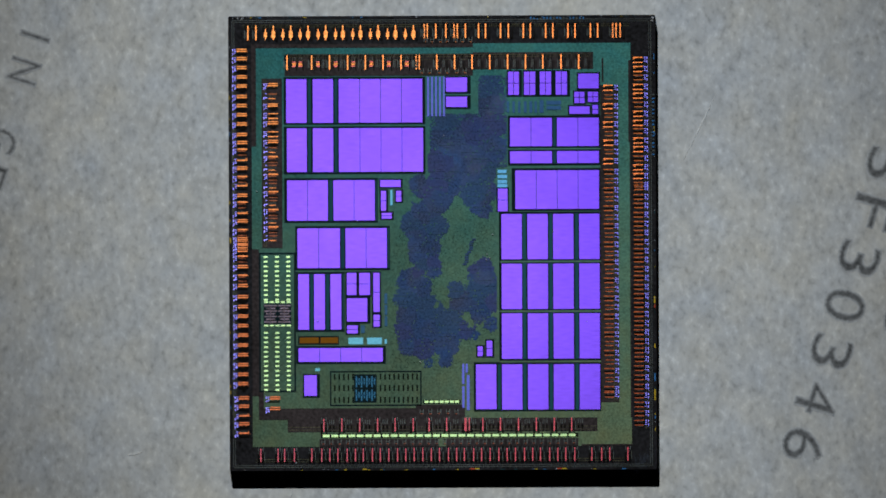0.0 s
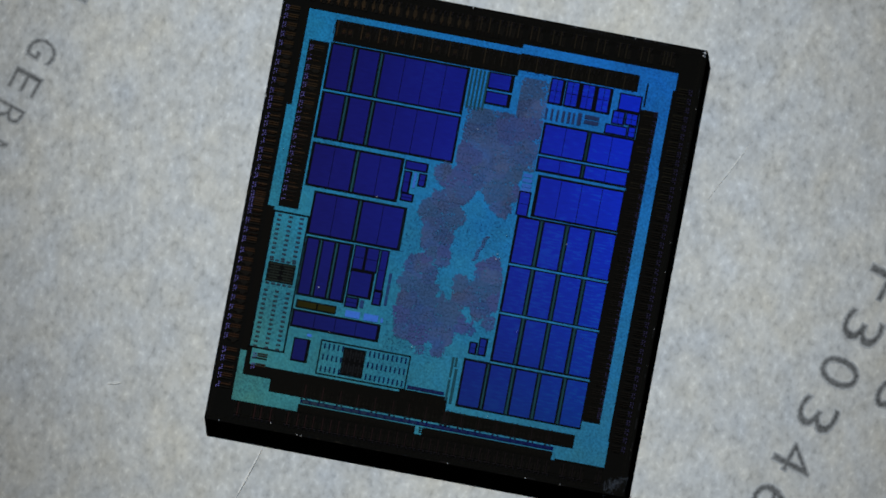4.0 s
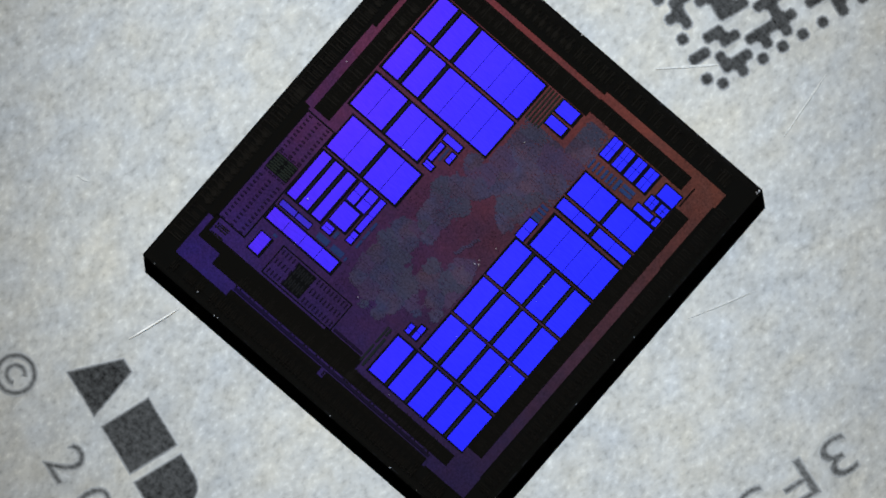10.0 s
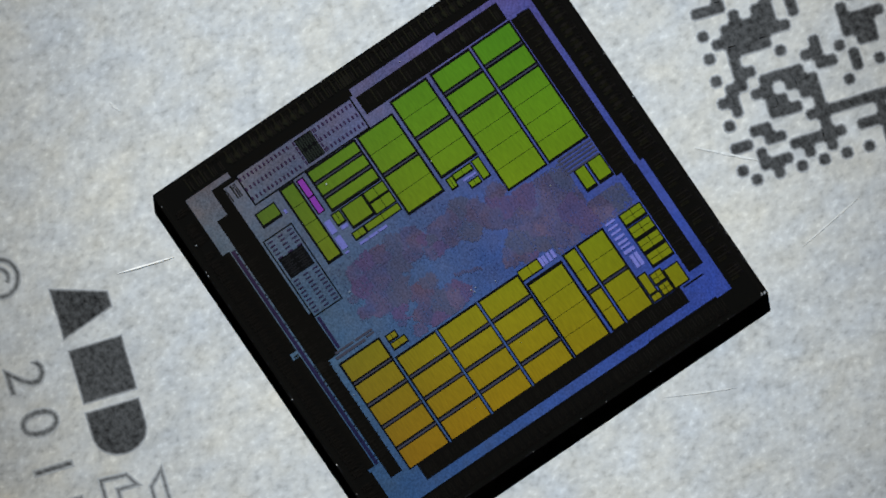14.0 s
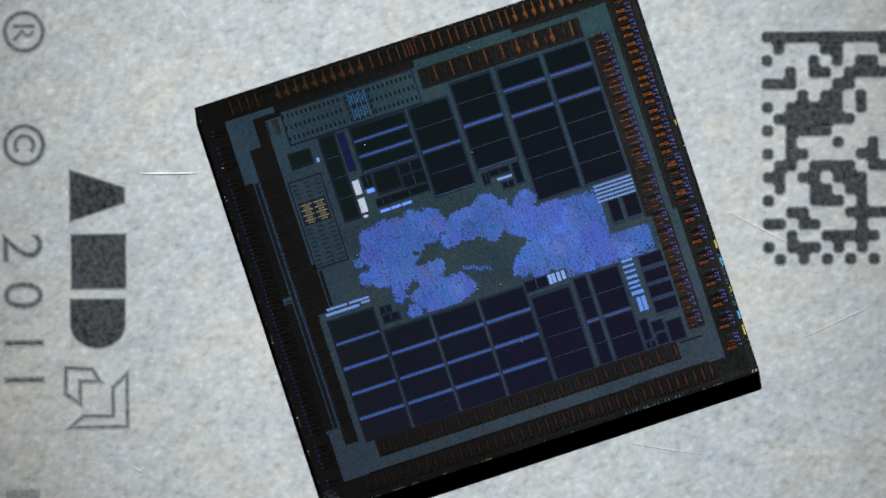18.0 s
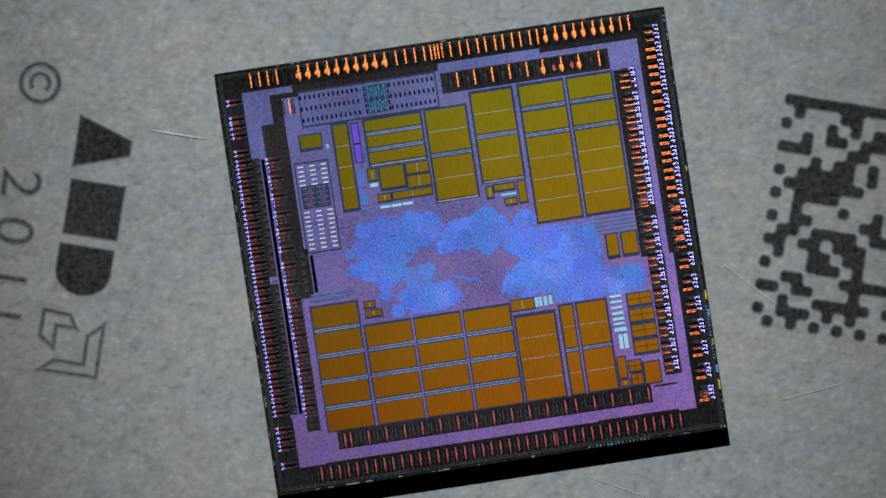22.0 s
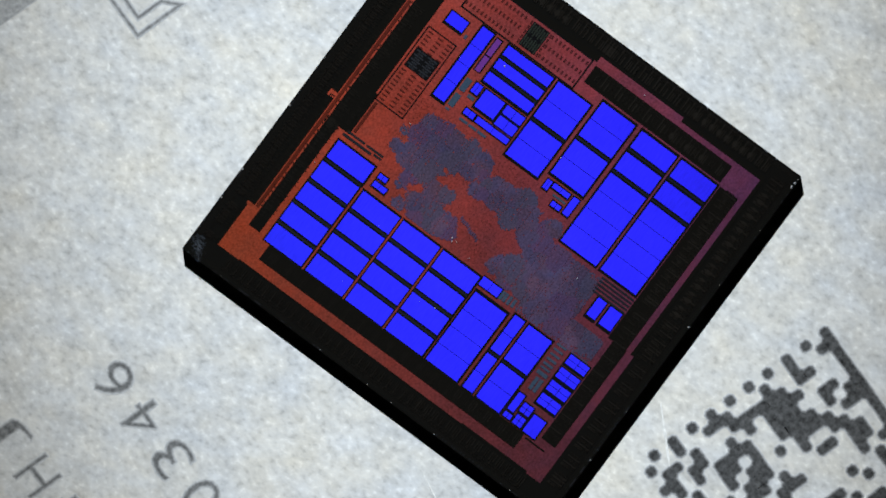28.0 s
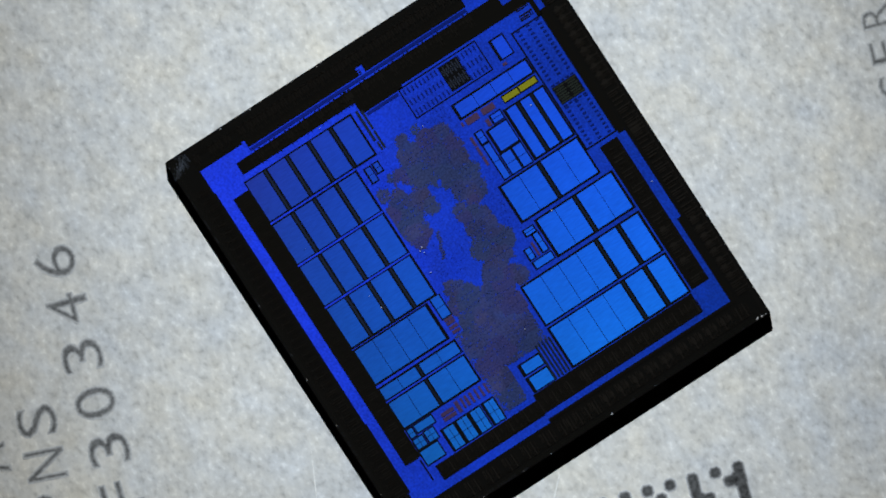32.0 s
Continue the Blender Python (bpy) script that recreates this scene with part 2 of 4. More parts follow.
PAD_WARM += [
    (79, 2, 0, 0.141, 0, -0.16),
    (79, 2, 0, 0, 0.049, -0.05),
    (84, 6, 1.956, 0, 0, -0.84),
    (84, 6, 0, 0.638, 0, -1.48),
    (84, 6, 0, 0, 0.173, -0.42),
    (89, 2, 1.848, 0, 0, -0.09),
    (89, 2, 0, 0.172, 0, -0.16),
    (89, 2, 0, 0, 0.027, -0.05),
    (104, 9, 0.003, 0, 0, -1.9),
    (104, 9, 0, 0.006, 0, -3.32),
    (104, 9, 0, 0, 0.002, -0.95),
]
PAD_SIDE = [
    (-6, 9, 0.85, 0.7, 2.4, -0),
    (3, 3, 0.15, 0.15, 0.75, -0),
    (28, 9, 0.001, 0.001, 0.003, -0),
]
PAD_END = [
    (5, 9, 0.002, 0.002, 0.004, -0),
    (67, 6, 0.002, 0.002, 0.009, -0),
    (85, 6, 1.9, 1.7, 4.4, -0),
    (86, 9, 0.01, 0.004, 0.297, -0),
    (91, 4, 0.7, 0.62, 2.4, -0),
]
DASH = [
    (-3, 6, 1.5, 2.1, 0.95, -0),
    (22, 9, 0.003, 0.004, 0.007, -0),
    (61, 9, 0.004, 0.005, 0.006, -0),
    (84, 6, 1.869, 2.076, 2.245, -0),
    (90, 2, 1.525, 1.649, 1.845, -0),
    (109, 9, 0.004, 0.005, 0.007, -0),
]
memory_metal = grating("memory_metal", MEMORY, 0.1, 30e-6, (0.15, 1, 1))
field_metal = grating("field_metal", FIELD, 0.25, 38e-6, patch=0.14)
logic_metal = grating("logic_metal", LOGIC, 0.3, 40e-6, patch=0.24, clusters=True)
cluster_violet = grating("cluster_violet", [(a, w, 1.08 * r, 0.9 * g, 1.04 * b, o) for a, w, r, g, b, o in LOGIC], 0.26, 40e-6, patch=0.15)
cluster_teal = grating("cluster_teal", [(a, w, 0.88 * r, 1.05 * g, 0.97 * b, o) for a, w, r, g, b, o in LOGIC], 0.26, 40e-6, patch=0.15)
filler_metal = grating("filler_metal", [(a, w, 0.75 * r, 0.75 * g, 0.78 * b, o) for a, w, r, g, b, o in FIELD], 0.5, 25e-6, patch=0.14)
fuse_metal = grating("fuse_metal", FUSE, 0.1)
buffer_metal = grating("buffer_metal", BUFFER, 0.15)
LINK = [row for row in BUFFER if row[0] < 70] + [(72, 4, 0.5, 0.5, 0.47, 0), (83, 7, 0.2, 0.38, 1.1, 0), (98, 3, 0.25, 0.28, 0.32, 0)] + [row for row in BUFFER if row[0] > 105]
BUS = [(-4, 6, 0.04, 0.12, 0.12, 0), (3, 9, 0.03, 0.08, 0.25, 0)] + [row for row in BUFFER if 10 < row[0] < 65] + [(70, 5, 0.14, 0.32, 1.05, 0), (82, 5, 0.7, 1.35, 1.6, 0), (91, 5, 0.7, 1.35, 1.6, 0),
       (99, 5, 0.14, 0.3, 0.9, 0)] + [row for row in BUFFER if row[0] > 105]
link_metal = grating("link_metal", LINK, 0.15)
bus_metal = grating("bus_metal", BUS, 0.15)
channel_metal = grating("channel_metal", CHANNEL, 0.12)
stripe_metal = grating("stripe_metal", CHANNEL + [(-2, 5, 0.24, 0.17, 1.0, 0), (73, 5, 0.14, 0.2, 0.3, 0), (86, 6, 0.2, 0.2, 0.1, 0)], 0.12)
line_metal = grating("line_metal", [(-1, 4, 0.025, 0.09, 0.11, 0), (80, 4, 0.5, 0.5, 0.56, 0), (86, 6, 0.6, 0.6, 0.66, 0), (70, 5, 0.03, 0.05, 0.13, 0), (99, 5, 0.03, 0.05, 0.13, 0)], 0.3, 60e-6)
PAD_TINT = (1.15, 1.0, 0.85)
pad_warm_side = grating("pad_warm_side", [row for row in PAD_WARM if row[0] < 40], 0.5, 60e-6, sheen=1.3, base=0.009, tint=PAD_TINT)
pad_warm_end = grating("pad_warm_end", [(a, w, 1.3 * r, 1.25 * g, b, o) for a, w, r, g, b, o in PAD_WARM if a > 40], 0.5, 60e-6, sheen=1.3, base=0.009, tint=PAD_TINT)
pad_coral_side = grating("pad_coral_side", [(a, w, 0.8 * r, 0.55 * g, 1.8 * b, o) for a, w, r, g, b, o in PAD_WARM if a < 40], 0.5, 60e-6, base=0.007, tint=PAD_TINT)
pad_coral_end = grating("pad_coral_end", [(a, w, 1.0 * r, 0.75 * g, 1.9 * b, o) for a, w, r, g, b, o in PAD_WARM if a > 40], 0.5, 60e-6, base=0.007, tint=PAD_TINT)
pad_brown_side = grating("pad_brown_side", [(a, w, 0.48 * r, 0.46 * g, 0.7 * b, o) for a, w, r, g, b, o in PAD_WARM if a < 40], 0.5, 60e-6, base=0.007, tint=PAD_TINT)
pad_brown_end = grating("pad_brown_end", [(a, w, 0.26 * r, 0.3 * g, 0.8 * b, o) for a, w, r, g, b, o in PAD_WARM if a > 40], 0.5, 60e-6, base=0.007, tint=PAD_TINT)
pad_side_metal = grating("pad_side_metal", PAD_SIDE, 0.5, 40e-6, sheen=1.4, base=0.007, tint=PAD_TINT)
pad_end_metal = grating("pad_end_metal", PAD_END, 0.5, 40e-6, sheen=1.5, base=0.007, tint=PAD_TINT)
DULL = [(a, w, 0.3 * r, 0.3 * g, 0.3 * b, o) for a, w, r, g, b, o in FIELD if 10 < a < 72 or a > 95]
dash_side_metal = grating("dash_side_metal", [row for row in DASH if row[0] < 40] + DULL, 0.2)
dash_end_metal = grating("dash_end_metal", [row for row in DASH if row[0] >= 40] + DULL, 0.2)
dash_bed_metal = grating("dash_bed_metal", DULL, 0.3)
fin_side_metal = grating("fin_side_metal", [(-1, 4, 0.42, 0.3, 0.38, 0), (72, 4, 0.02, 0.1, 0.23, 0), (81, 5, 0.14, 0.5, 0.9, 0), (90, 5, 0.14, 0.5, 0.9, 0), (99, 4, 0.05, 0.2, 0.42, 0)], 0.5, 40e-6, base=0.02, tint=(0.9, 1.1, 0.9))
fin_end_metal = grating("fin_end_metal", [(-1, 4, 0.05, 0.24, 0.42, 0), (72, 4, 0.2, 0.17, 0.09, 0), (79, 4, 0.25, 0.17, 0.34, 0), (87, 6, 0.32, 0.22, 0.42, 0), (99, 4, 0.11, 0.12, 0.12, 0)] + [row for row in CHANNEL if row[0] > 100], 0.3, 40e-6, base=0.012)
silicon = grating("silicon", [(-1, 5, 0.02, 0.019, 0.022, 0), (80, 6, 0.026, 0.026, 0.026, 0), (89, 5, 0.026, 0.026, 0.029, 0)], 0.5, 60e-6, base=0.0045, tint=(1.05, 1, 0.9))
pad_bed_oxide = grating("pad_bed_oxide", [(-1, 5, 0.046, 0.036, 0.037, 0), (80, 6, 0.044, 0.038, 0.04, 0), (89, 5, 0.046, 0.038, 0.043, 0)], 0.4, 60e-6, base=0.0045, tint=(1.1, 1, 0.85))
pad_grey = grating("pad_grey", [(-1, 4, 0.16, 0.18, 0.17, 0), (80, 5, 0.14, 0.14, 0.15, 0), (88, 6, 0.16, 0.16, 0.17, 0)], 0.4, 40e-6, base=0.007, tint=PAD_TINT)
rail_metal = grating("rail_metal", [(-1, 5, 0.13, 0.12, 0.07, 0), (84, 8, 0.12, 0.115, 0.08, 0)], 0.5, 60e-6, base=0.006, tint=PAD_TINT)
scribe_gold = grating("scribe_gold", [(-1, 5, 0.75, 0.5, 0.02, 0), (82, 7, 0.6, 0.5, 0.3, 0)], 0.2, 40e-6, base=0.01)
scribe_blue = grating("scribe_blue", [(-1, 5, 0.05, 0.25, 0.6, 0), (82, 7, 0.15, 0.5, 0.7, 0)], 0.2, 40e-6, base=0.01)
scribe_red = grating("scribe_red", [(-1, 5, 0.6, 0.08, 0.03, 0), (82, 7, 0.4, 0.4, 0.1, 0)], 0.2, 40e-6, base=0.01)
street_gold = grating("street_gold", [(80, 8, 1.2, 0.95, 0.1, 0), (90, 6, 1.0, 0.6, 0.1, 0)], 0.2, 40e-6, base=0.01)
street_blue = grating("street_blue", [(80, 8, 0.2, 0.9, 1.6, 0), (90, 6, 0.1, 0.5, 1.2, 0)], 0.2, 40e-6, base=0.01)
trench_oxide = grating("trench_oxide", [(-1, 4, 0.006, 0.018, 0.022, 0), (78, 5, 0.05, 0.075, 0.14, 0), (86, 6, 0.06, 0.085, 0.16, 0)], 0.3, 40e-6, base=0.0045)


def nickel_plating():
    """Matt plating: fine specks, soft blotches and a faint cream to bluish cast."""
    m, n, k = material("nickel")
    coord = n.new("ShaderNodeTexCoord")

    def field(size, detail, turn):
        mapping = n.new("ShaderNodeMapping")
        mapping.inputs["Rotation"].default_value = (0, 0, turn)
        mapping.inputs["Scale"].default_value = (1, 0.75, 1)
        k.new(coord.outputs["Object"], mapping.inputs["Vector"])
        tex = n.new("ShaderNodeTexNoise")
        tex.inputs["Scale"].default_value, tex.inputs["Detail"].default_value = 1 / size, detail
        k.new(mapping.outputs["Vector"], tex.inputs["Vector"])
        return tex.outputs["Fac"]

    def weigh(value, slope, plus):
        node = n.new("ShaderNodeMath")
        node.operation = "MULTIPLY_ADD"
        k.new(value, node.inputs[0])
        node.inputs[1].default_value = slope
        if isinstance(plus, float):
            node.inputs[2].default_value = plus
        else:
            k.new(plus, node.inputs[2])
        return node.outputs[0]

    fine, middle, cast, stain = field(105e-6, 2.5, 0.4), field(260e-6, 4, -0.5), field(600e-6, 4, 1.0), field(2.6e-3, 3, 0.2)
    specks = n.new("ShaderNodeMapRange")
    specks.inputs["From Min"].default_value, specks.inputs["From Max"].default_value = 0.28, 0.42
    specks.inputs["To Min"].default_value, specks.inputs["To Max"].default_value = -0.10, 0.0
    k.new(fine, specks.inputs["Value"])
    level = weigh(fine, 0.52, weigh(middle, 0.6, weigh(stain, 0.25, 1 - 0.685)))
    # sparkle highlights of the grain, put into the base colour as paler flecks
    sparkle = n.new("ShaderNodeMapRange")
    sparkle.inputs["From Min"].default_value, sparkle.inputs["From Max"].default_value = 0.6, 0.72
    sparkle.inputs["To Min"].default_value, sparkle.inputs["To Max"].default_value = 0.0, 0.12
    k.new(fine, sparkle.inputs["Value"])
    flecks = n.new("ShaderNodeMath")
    k.new(specks.outputs[0], flecks.inputs[0])
    k.new(sparkle.outputs[0], flecks.inputs[1])
    total = n.new("ShaderNodeMath")
    k.new(level, total.inputs[0])
    k.new(flecks.outputs[0], total.inputs[1])
    hue = weigh(cast, 0.15, weigh(stain, 0.13, -0.14))
    colour = n.new("ShaderNodeCombineXYZ")
    k.new(weigh(hue, 0.5, 0.56), colour.inputs[0])
    colour.inputs[1].default_value = 0.56
    k.new(weigh(hue, -0.9, 0.555), colour.inputs[2])
    shade = n.new("ShaderNodeVectorMath")
    shade.operation = "SCALE"
    k.new(colour.outputs[0], shade.inputs[0])
    k.new(total.outputs[0], shade.inputs["Scale"])
    relief = n.new("ShaderNodeBump")
    relief.inputs["Strength"].default_value, relief.inputs["Distance"].default_value = 0.3, 4e-5
    k.new(middle, relief.inputs["Height"])
    bsdf = n.new("ShaderNodeBsdfPrincipled")
    bsdf.inputs["Specular IOR Level"].default_value = 0.15
    bsdf.inputs["Roughness"].default_value = 0.75
    k.new(shade.outputs[0], bsdf.inputs["Base Color"])
    k.new(relief.outputs["Normal"], bsdf.inputs["Normal"])
    out = n.new("ShaderNodeOutputMaterial")
    k.new(bsdf.outputs[0], out.inputs["Surface"])
    return m


nickel = nickel_plating()
INKS = [plain("ink", (c, c * 1.02, c * 1.05), 0.8, 0.0, v, 90e-6, 0.3) for c, v in ((0.49, 0.15), (0.42, 0.2), (0.33, 0.3), (0.25, 0.4), (0.185, 0.5), (0.14, 0.6))]
DEEP_INKS = [plain("deep_ink", (c, c * 1.02, c * 1.06), 0.8, 0.0, v, 100e-6, 0.3) for c, v in ((0.47, 0.15), (0.35, 0.25), (0.23, 0.35), (0.14, 0.5), (0.085, 0.7), (0.06, 0.9))]
burr_metal = plain("burr_metal", (0.6, 0.59, 0.57), 0.6, 0.2, 0.3, 60e-6)
bare_scratch = plain("bare_scratch", (0.68, 0.68, 0.67), 0.4, 0.0, 0.25, 60e-6)
residue = plain("residue", (0.05, 0.058, 0.075), 0.8, 0.0, 0.6, 30e-6)
chip_glint = plain("chip_glint", (0.4, 0.4, 0.42), 0.3, 0.0, 0.2, 30e-6)
dark_cloth = plain("dark_cloth", (0.02, 0.02, 0.02), 0.9, 0.0, 0.3, 2e-3, 0.3)

# ---- helpers for parts ----


def place(x, y):
    """Die plan units (origin at the plan's corner, y downwards) to metres from the die's centre."""
    return (x - 782.7) * U, (430.4 - y) * U


def part(name, bm, mat, parent, label="", kind=""):
    mesh = bpy.data.meshes.new(name)
    bm.to_mesh(mesh)
    bm.free()
    for one in mat if isinstance(mat, list) else [mat]:
        mesh.materials.append(one)
    ob = new(name, mesh)
    ob.parent = parent
    return tagged(ob, label, "", "", kind)


def slab(bm, x0, y0, x1, y1, z0, z1, slot=0):
    """A flat plate with side walls and no bottom, in metres."""
    low = [bm.verts.new((x, y, z0)) for x, y in ((x0, y0), (x1, y0), (x1, y1), (x0, y1))]
    top = [bm.verts.new((v.co.x, v.co.y, z1)) for v in low]
    bm.faces.new(top).material_index = slot
    for i in range(4):
        j = (i + 1) % 4
        bm.faces.new((low[i], low[j], top[j], top[i])).material_index = slot


def plan_slab(bm, x0, y0, x1, y1, z0, z1, slot=0):
    ax, ay = place(x0, y1)
    bx, by = place(x1, y0)
    slab(bm, ax, ay, bx, by, z0, z1, slot)


def box(bm, x0, y0, z0, x1, y1, z1):
    made = bmesh.ops.create_cube(bm, size=1)["verts"]
    for v in made:
        v.co = Vector(((x0 + x1) / 2 + v.co.x * (x1 - x0), (y0 + y1) / 2 + v.co.y * (y1 - y0), (z0 + z1) / 2 + v.co.z * (z1 - z0)))
    return made


# ---- setting: table and dark room ----


def setting(name, x0, y0, z0, x1, y1, z1, label, category):
    bm = bmesh.new()
    box(bm, x0, y0, z0, x1, y1, z1)
    tagged(part(name, bm, dark_cloth, None), label, category, "", "structure")


setting("ground", -0.62, -0.62, -0.02, 0.62, 0.62, 0.0, "black cloth-covered table top under the chip", "table top")
setting("wall_north", -0.62, 0.6, 0.0, 0.62, 0.62, 0.9, "plain dark wall of the room", "wall")
setting("wall_south", -0.62, -0.62, 0.0, 0.62, -0.6, 0.9, "plain dark wall of the room", "wall")
setting("wall_east", 0.6, -0.6, 0.0, 0.62, 0.6, 0.9, "plain dark wall of the room", "wall")
setting("wall_west", -0.62, -0.6, 0.0, -0.6, 0.6, 0.9, "plain dark wall of the room", "wall")
setting("ceiling", -0.62, -0.62, 0.9, 0.62, 0.62, 0.92, "plain dark ceiling of the room", "ceiling")

# ---- heat spreader with its laser marks ----
GRID = 17.6          # degrees by which the lid is turned under the die, clockwise
lid = tagged(new("heat_spreader"), "grey nickel-plated processor lid with dark laser-marked lettering", "heat spreader")


def lid_plate():
    bm = bmesh.new()
    box(bm, -0.019, -0.019, 0.0, 0.019, 0.019, LID_TOP)
    bmesh.ops.bevel(bm, geom=[e for e in bm.edges], offset=0.0005, segments=3, affect="EDGES", profile=0.5)
    bmesh.ops.rotate(bm, verts=bm.verts, cent=(0, 0, 0), matrix=Matrix.Rotation(radians(-GRID), 3, "Z"))
    part("plate", bm, nickel, lid)


lid_plate()
MARK = LID_TOP + 4e-6


def mark_space(u, v, turn):
    """Pose of a mark at lid units (u right, v down) that reads turned clockwise by that many degrees."""
    return Matrix.Translation((u * U, -v * U, LID_TOP)) @ Matrix.Rotation(radians(-turn), 4, "Z")


SOFT = ((3.4, 0), (2.2, 1), (1.0, 2), (-0.2, 3), (-1.4, 4), (-2.6, 5))     # lens blur put into the ink tones, so marks fade out at their edges: growth of each layer in units, and its ink


def glyph(bm, char, m, height, width):
    """One letter of the built-in font, stretched to height and width in units, its centre at m; small burnt dots that darken from its edge inwards."""
    curve = bpy.data.curves.new("glyph", "FONT")
    curve.body, curve.size, curve.resolution_u = char, 1.0, 4
    holder = bpy.data.objects.new("glyph", curve)
    scene.collection.objects.link(holder)
    mesh = bpy.data.meshes.new_from_object(holder.evaluated_get(bpy.context.evaluated_depsgraph_get()))
    co = np.array([v.co[:2] for v in mesh.vertices])
    low, high = co.min(0), co.max(0)
    scale = height / (high[1] - low[1])
    co = (co - (low + high) / 2) * ((width / (high[0] - low[0]) if char not in "1I" else scale), scale)
    uses = {}
    tris = []
    for face in mesh.polygons:
        tris.extend((face.vertices[0], face.vertices[i], face.vertices[i + 1]) for i in range(1, len(face.vertices) - 1))
        for key in face.edge_keys:
            uses[key] = uses.get(key, 0) + 1
    rim = np.array([key for key, n in uses.items() if n == 1])
    bpy.data.objects.remove(holder)
    bpy.data.curves.remove(curve)
    bpy.data.meshes.remove(mesh)
    dot = 1.25
    half = np.abs(co).max(0) + 4
    xs, ys = np.arange(-half[0], half[0], dot), np.arange(-half[1], half[1], dot)
    grid = np.stack(np.meshgrid(xs + dot / 2, ys + dot / 2), -1).reshape(-1, 1, 2)
    start, along = co[rim[:, 0]], co[rim[:, 1]] - co[rim[:, 0]]
    f = np.clip(((grid - start) * along).sum(-1) / np.maximum((along ** 2).sum(-1), 1e-9), 0, 1)
    depth = np.linalg.norm(grid - start - f[..., None] * along, axis=-1).min(1)
    inside = np.zeros(len(grid), bool)
    for p, q, r in (co[list(t)] for t in tris):
        side = [(b[0] - a[0]) * (grid[:, 0, 1] - a[1]) - (b[1] - a[1]) * (grid[:, 0, 0] - a[0]) for a, b in ((p, q), (q, r), (r, p))]
        inside |= (np.min(side, 0) >= 0) | (np.max(side, 0) <= 0)
    depth = np.where(inside, depth, -depth).reshape(len(ys), len(xs))
    level = sum((depth > 0.8 - grow).astype(int) for grow, slot in SOFT) - 1
    for j in range(len(ys)):
        i = 0
        while i < len(xs):
            k = i
            while k < len(xs) and level[j, k] == level[j, i]:
                k += 1
            if level[j, i] >= 0:
                corners = ((xs[i], ys[j]), (xs[i] + (k - i) * dot, ys[j]), (xs[i] + (k - i) * dot, ys[j] + dot), (xs[i], ys[j] + dot))
                bm.faces.new([bm.verts.new(m @ Vector((x * U, y * U, 4e-6))) for x, y in corners]).material_index = int(level[j, i])
            i = k


def text_line(chars, u0, v0, u1, v1, height, width, label, steps=None):
    """Letters set evenly from the centre of the first at (u0, v0) to that of the last at (u1, v1); a space is a gap."""
    bm = bmesh.new()
    turn = math.degrees(math.atan2(v1 - v0, u1 - u0))
    for i, c in enumerate(chars):
        f = steps[i] if steps else i / (len(chars) - 1)
        if c != " ":
            glyph(bm, c, mark_space(u0 + (u1 - u0) * f, v0 + (v1 - v0) * f, turn), height, width)
    part("lettering", bm, INKS, lid, label)


text_line("3F30346", 788, -134, 638, 361, 72, 54, "thin dark laser-marked serial number")
text_line("PNS", 876, -4, 818, 143, 70, 52, "thin dark laser-marked letters")
text_line("A44HJ", 929, 130, 830, 448, 70, 52, "thin dark laser-marked letters")
text_line("IN GERMANY", -720, -369, -900, 184, 52, 40, "dark laser-marked country of origin")
text_line("2011", -237, 769, -13, 839, 70, 48, "thin dark laser-marked year", (0, 0.36, 0.72, 1))


def grown(points, g):
    """A clockwise polygon moved outwards by g units, mitred at its corners."""
    made = []
    for i, p in enumerate(points):
        p, before, after = Vector(p), Vector(points[i - 1]), Vector(points[(i + 1) % len(points)])
        d0, d1 = (p - before).normalized(), (after - p).normalized()
        n0, n1 = Vector((-d0.y, d0.x)), Vector((-d1.y, d1.x))
        made.append(p + (n0 + n1) * g / (1 + n0.dot(n1)))
    return made


def shells(bm, lines, m, closed=True, cap=False, lift=0.0):
    """Strips between one row of points and the next, each with its ink; cap closes the innermost row."""
    rows = [([bm.verts.new(m @ Vector((x * U, y * U, 3e-6 + slot * 1e-6 + lift))) for x, y in line], slot) for line, slot in lines]
    for (outer, slot), (inner, _) in zip(rows, rows[1:]):
        for i in range(len(outer) if closed else len(outer) - 1):
            j = (i + 1) % len(outer)
            bm.faces.new((outer[i], inner[i], inner[j], outer[j])).material_index = slot
    if cap:
        bm.faces.new(rows[-1][0]).material_index = rows[-1][1]


def polygon(bm, points, m, lift=0.0):
    """A clockwise polygon that darkens from its edge inwards."""
    shells(bm, [(grown(points, g), slot) for g, slot in SOFT], m, cap=True, lift=lift)


def across(wide):
    """Offsets over a line of that width from its outer to its inner side, with the ink that follows each."""
    fall = [(g, slot) for g, slot in SOFT if g > 0.4 - wide / 2]
    return fall + [(-wide - g, max(slot - 1, 0)) for g, slot in fall[::-1]]


def ring(bm, m, radius, wide, start=0, sweep=360, steps=48):
    angles = [radians(start + sweep * i / steps) for i in range(steps + 1)]
    shells(bm, [([((radius + g) * math.cos(a), (radius + g) * math.sin(a)) for a in angles], slot) for g, slot in across(wide)], m, closed=False)


def stroke(bm, m, x0, y0, x1, y1, wide):
    d = Vector((x1 - x0, y1 - y0)).normalized() * wide / 2
    s = Vector((-d.y, d.x))
    polygon(bm, [(x0 - d.x - s.x, y0 - d.y - s.y), (x0 - d.x + s.x, y0 - d.y + s.y), (x1 + d.x + s.x, y1 + d.y + s.y), (x1 + d.x - s.x, y1 + d.y - s.y)], m)


def outline(bm, points, m, wide):
    """A closed line of even width inside a clockwise polygon."""
    shells(bm, [(grown(points, g), slot) for g, slot in across(wide)], m)


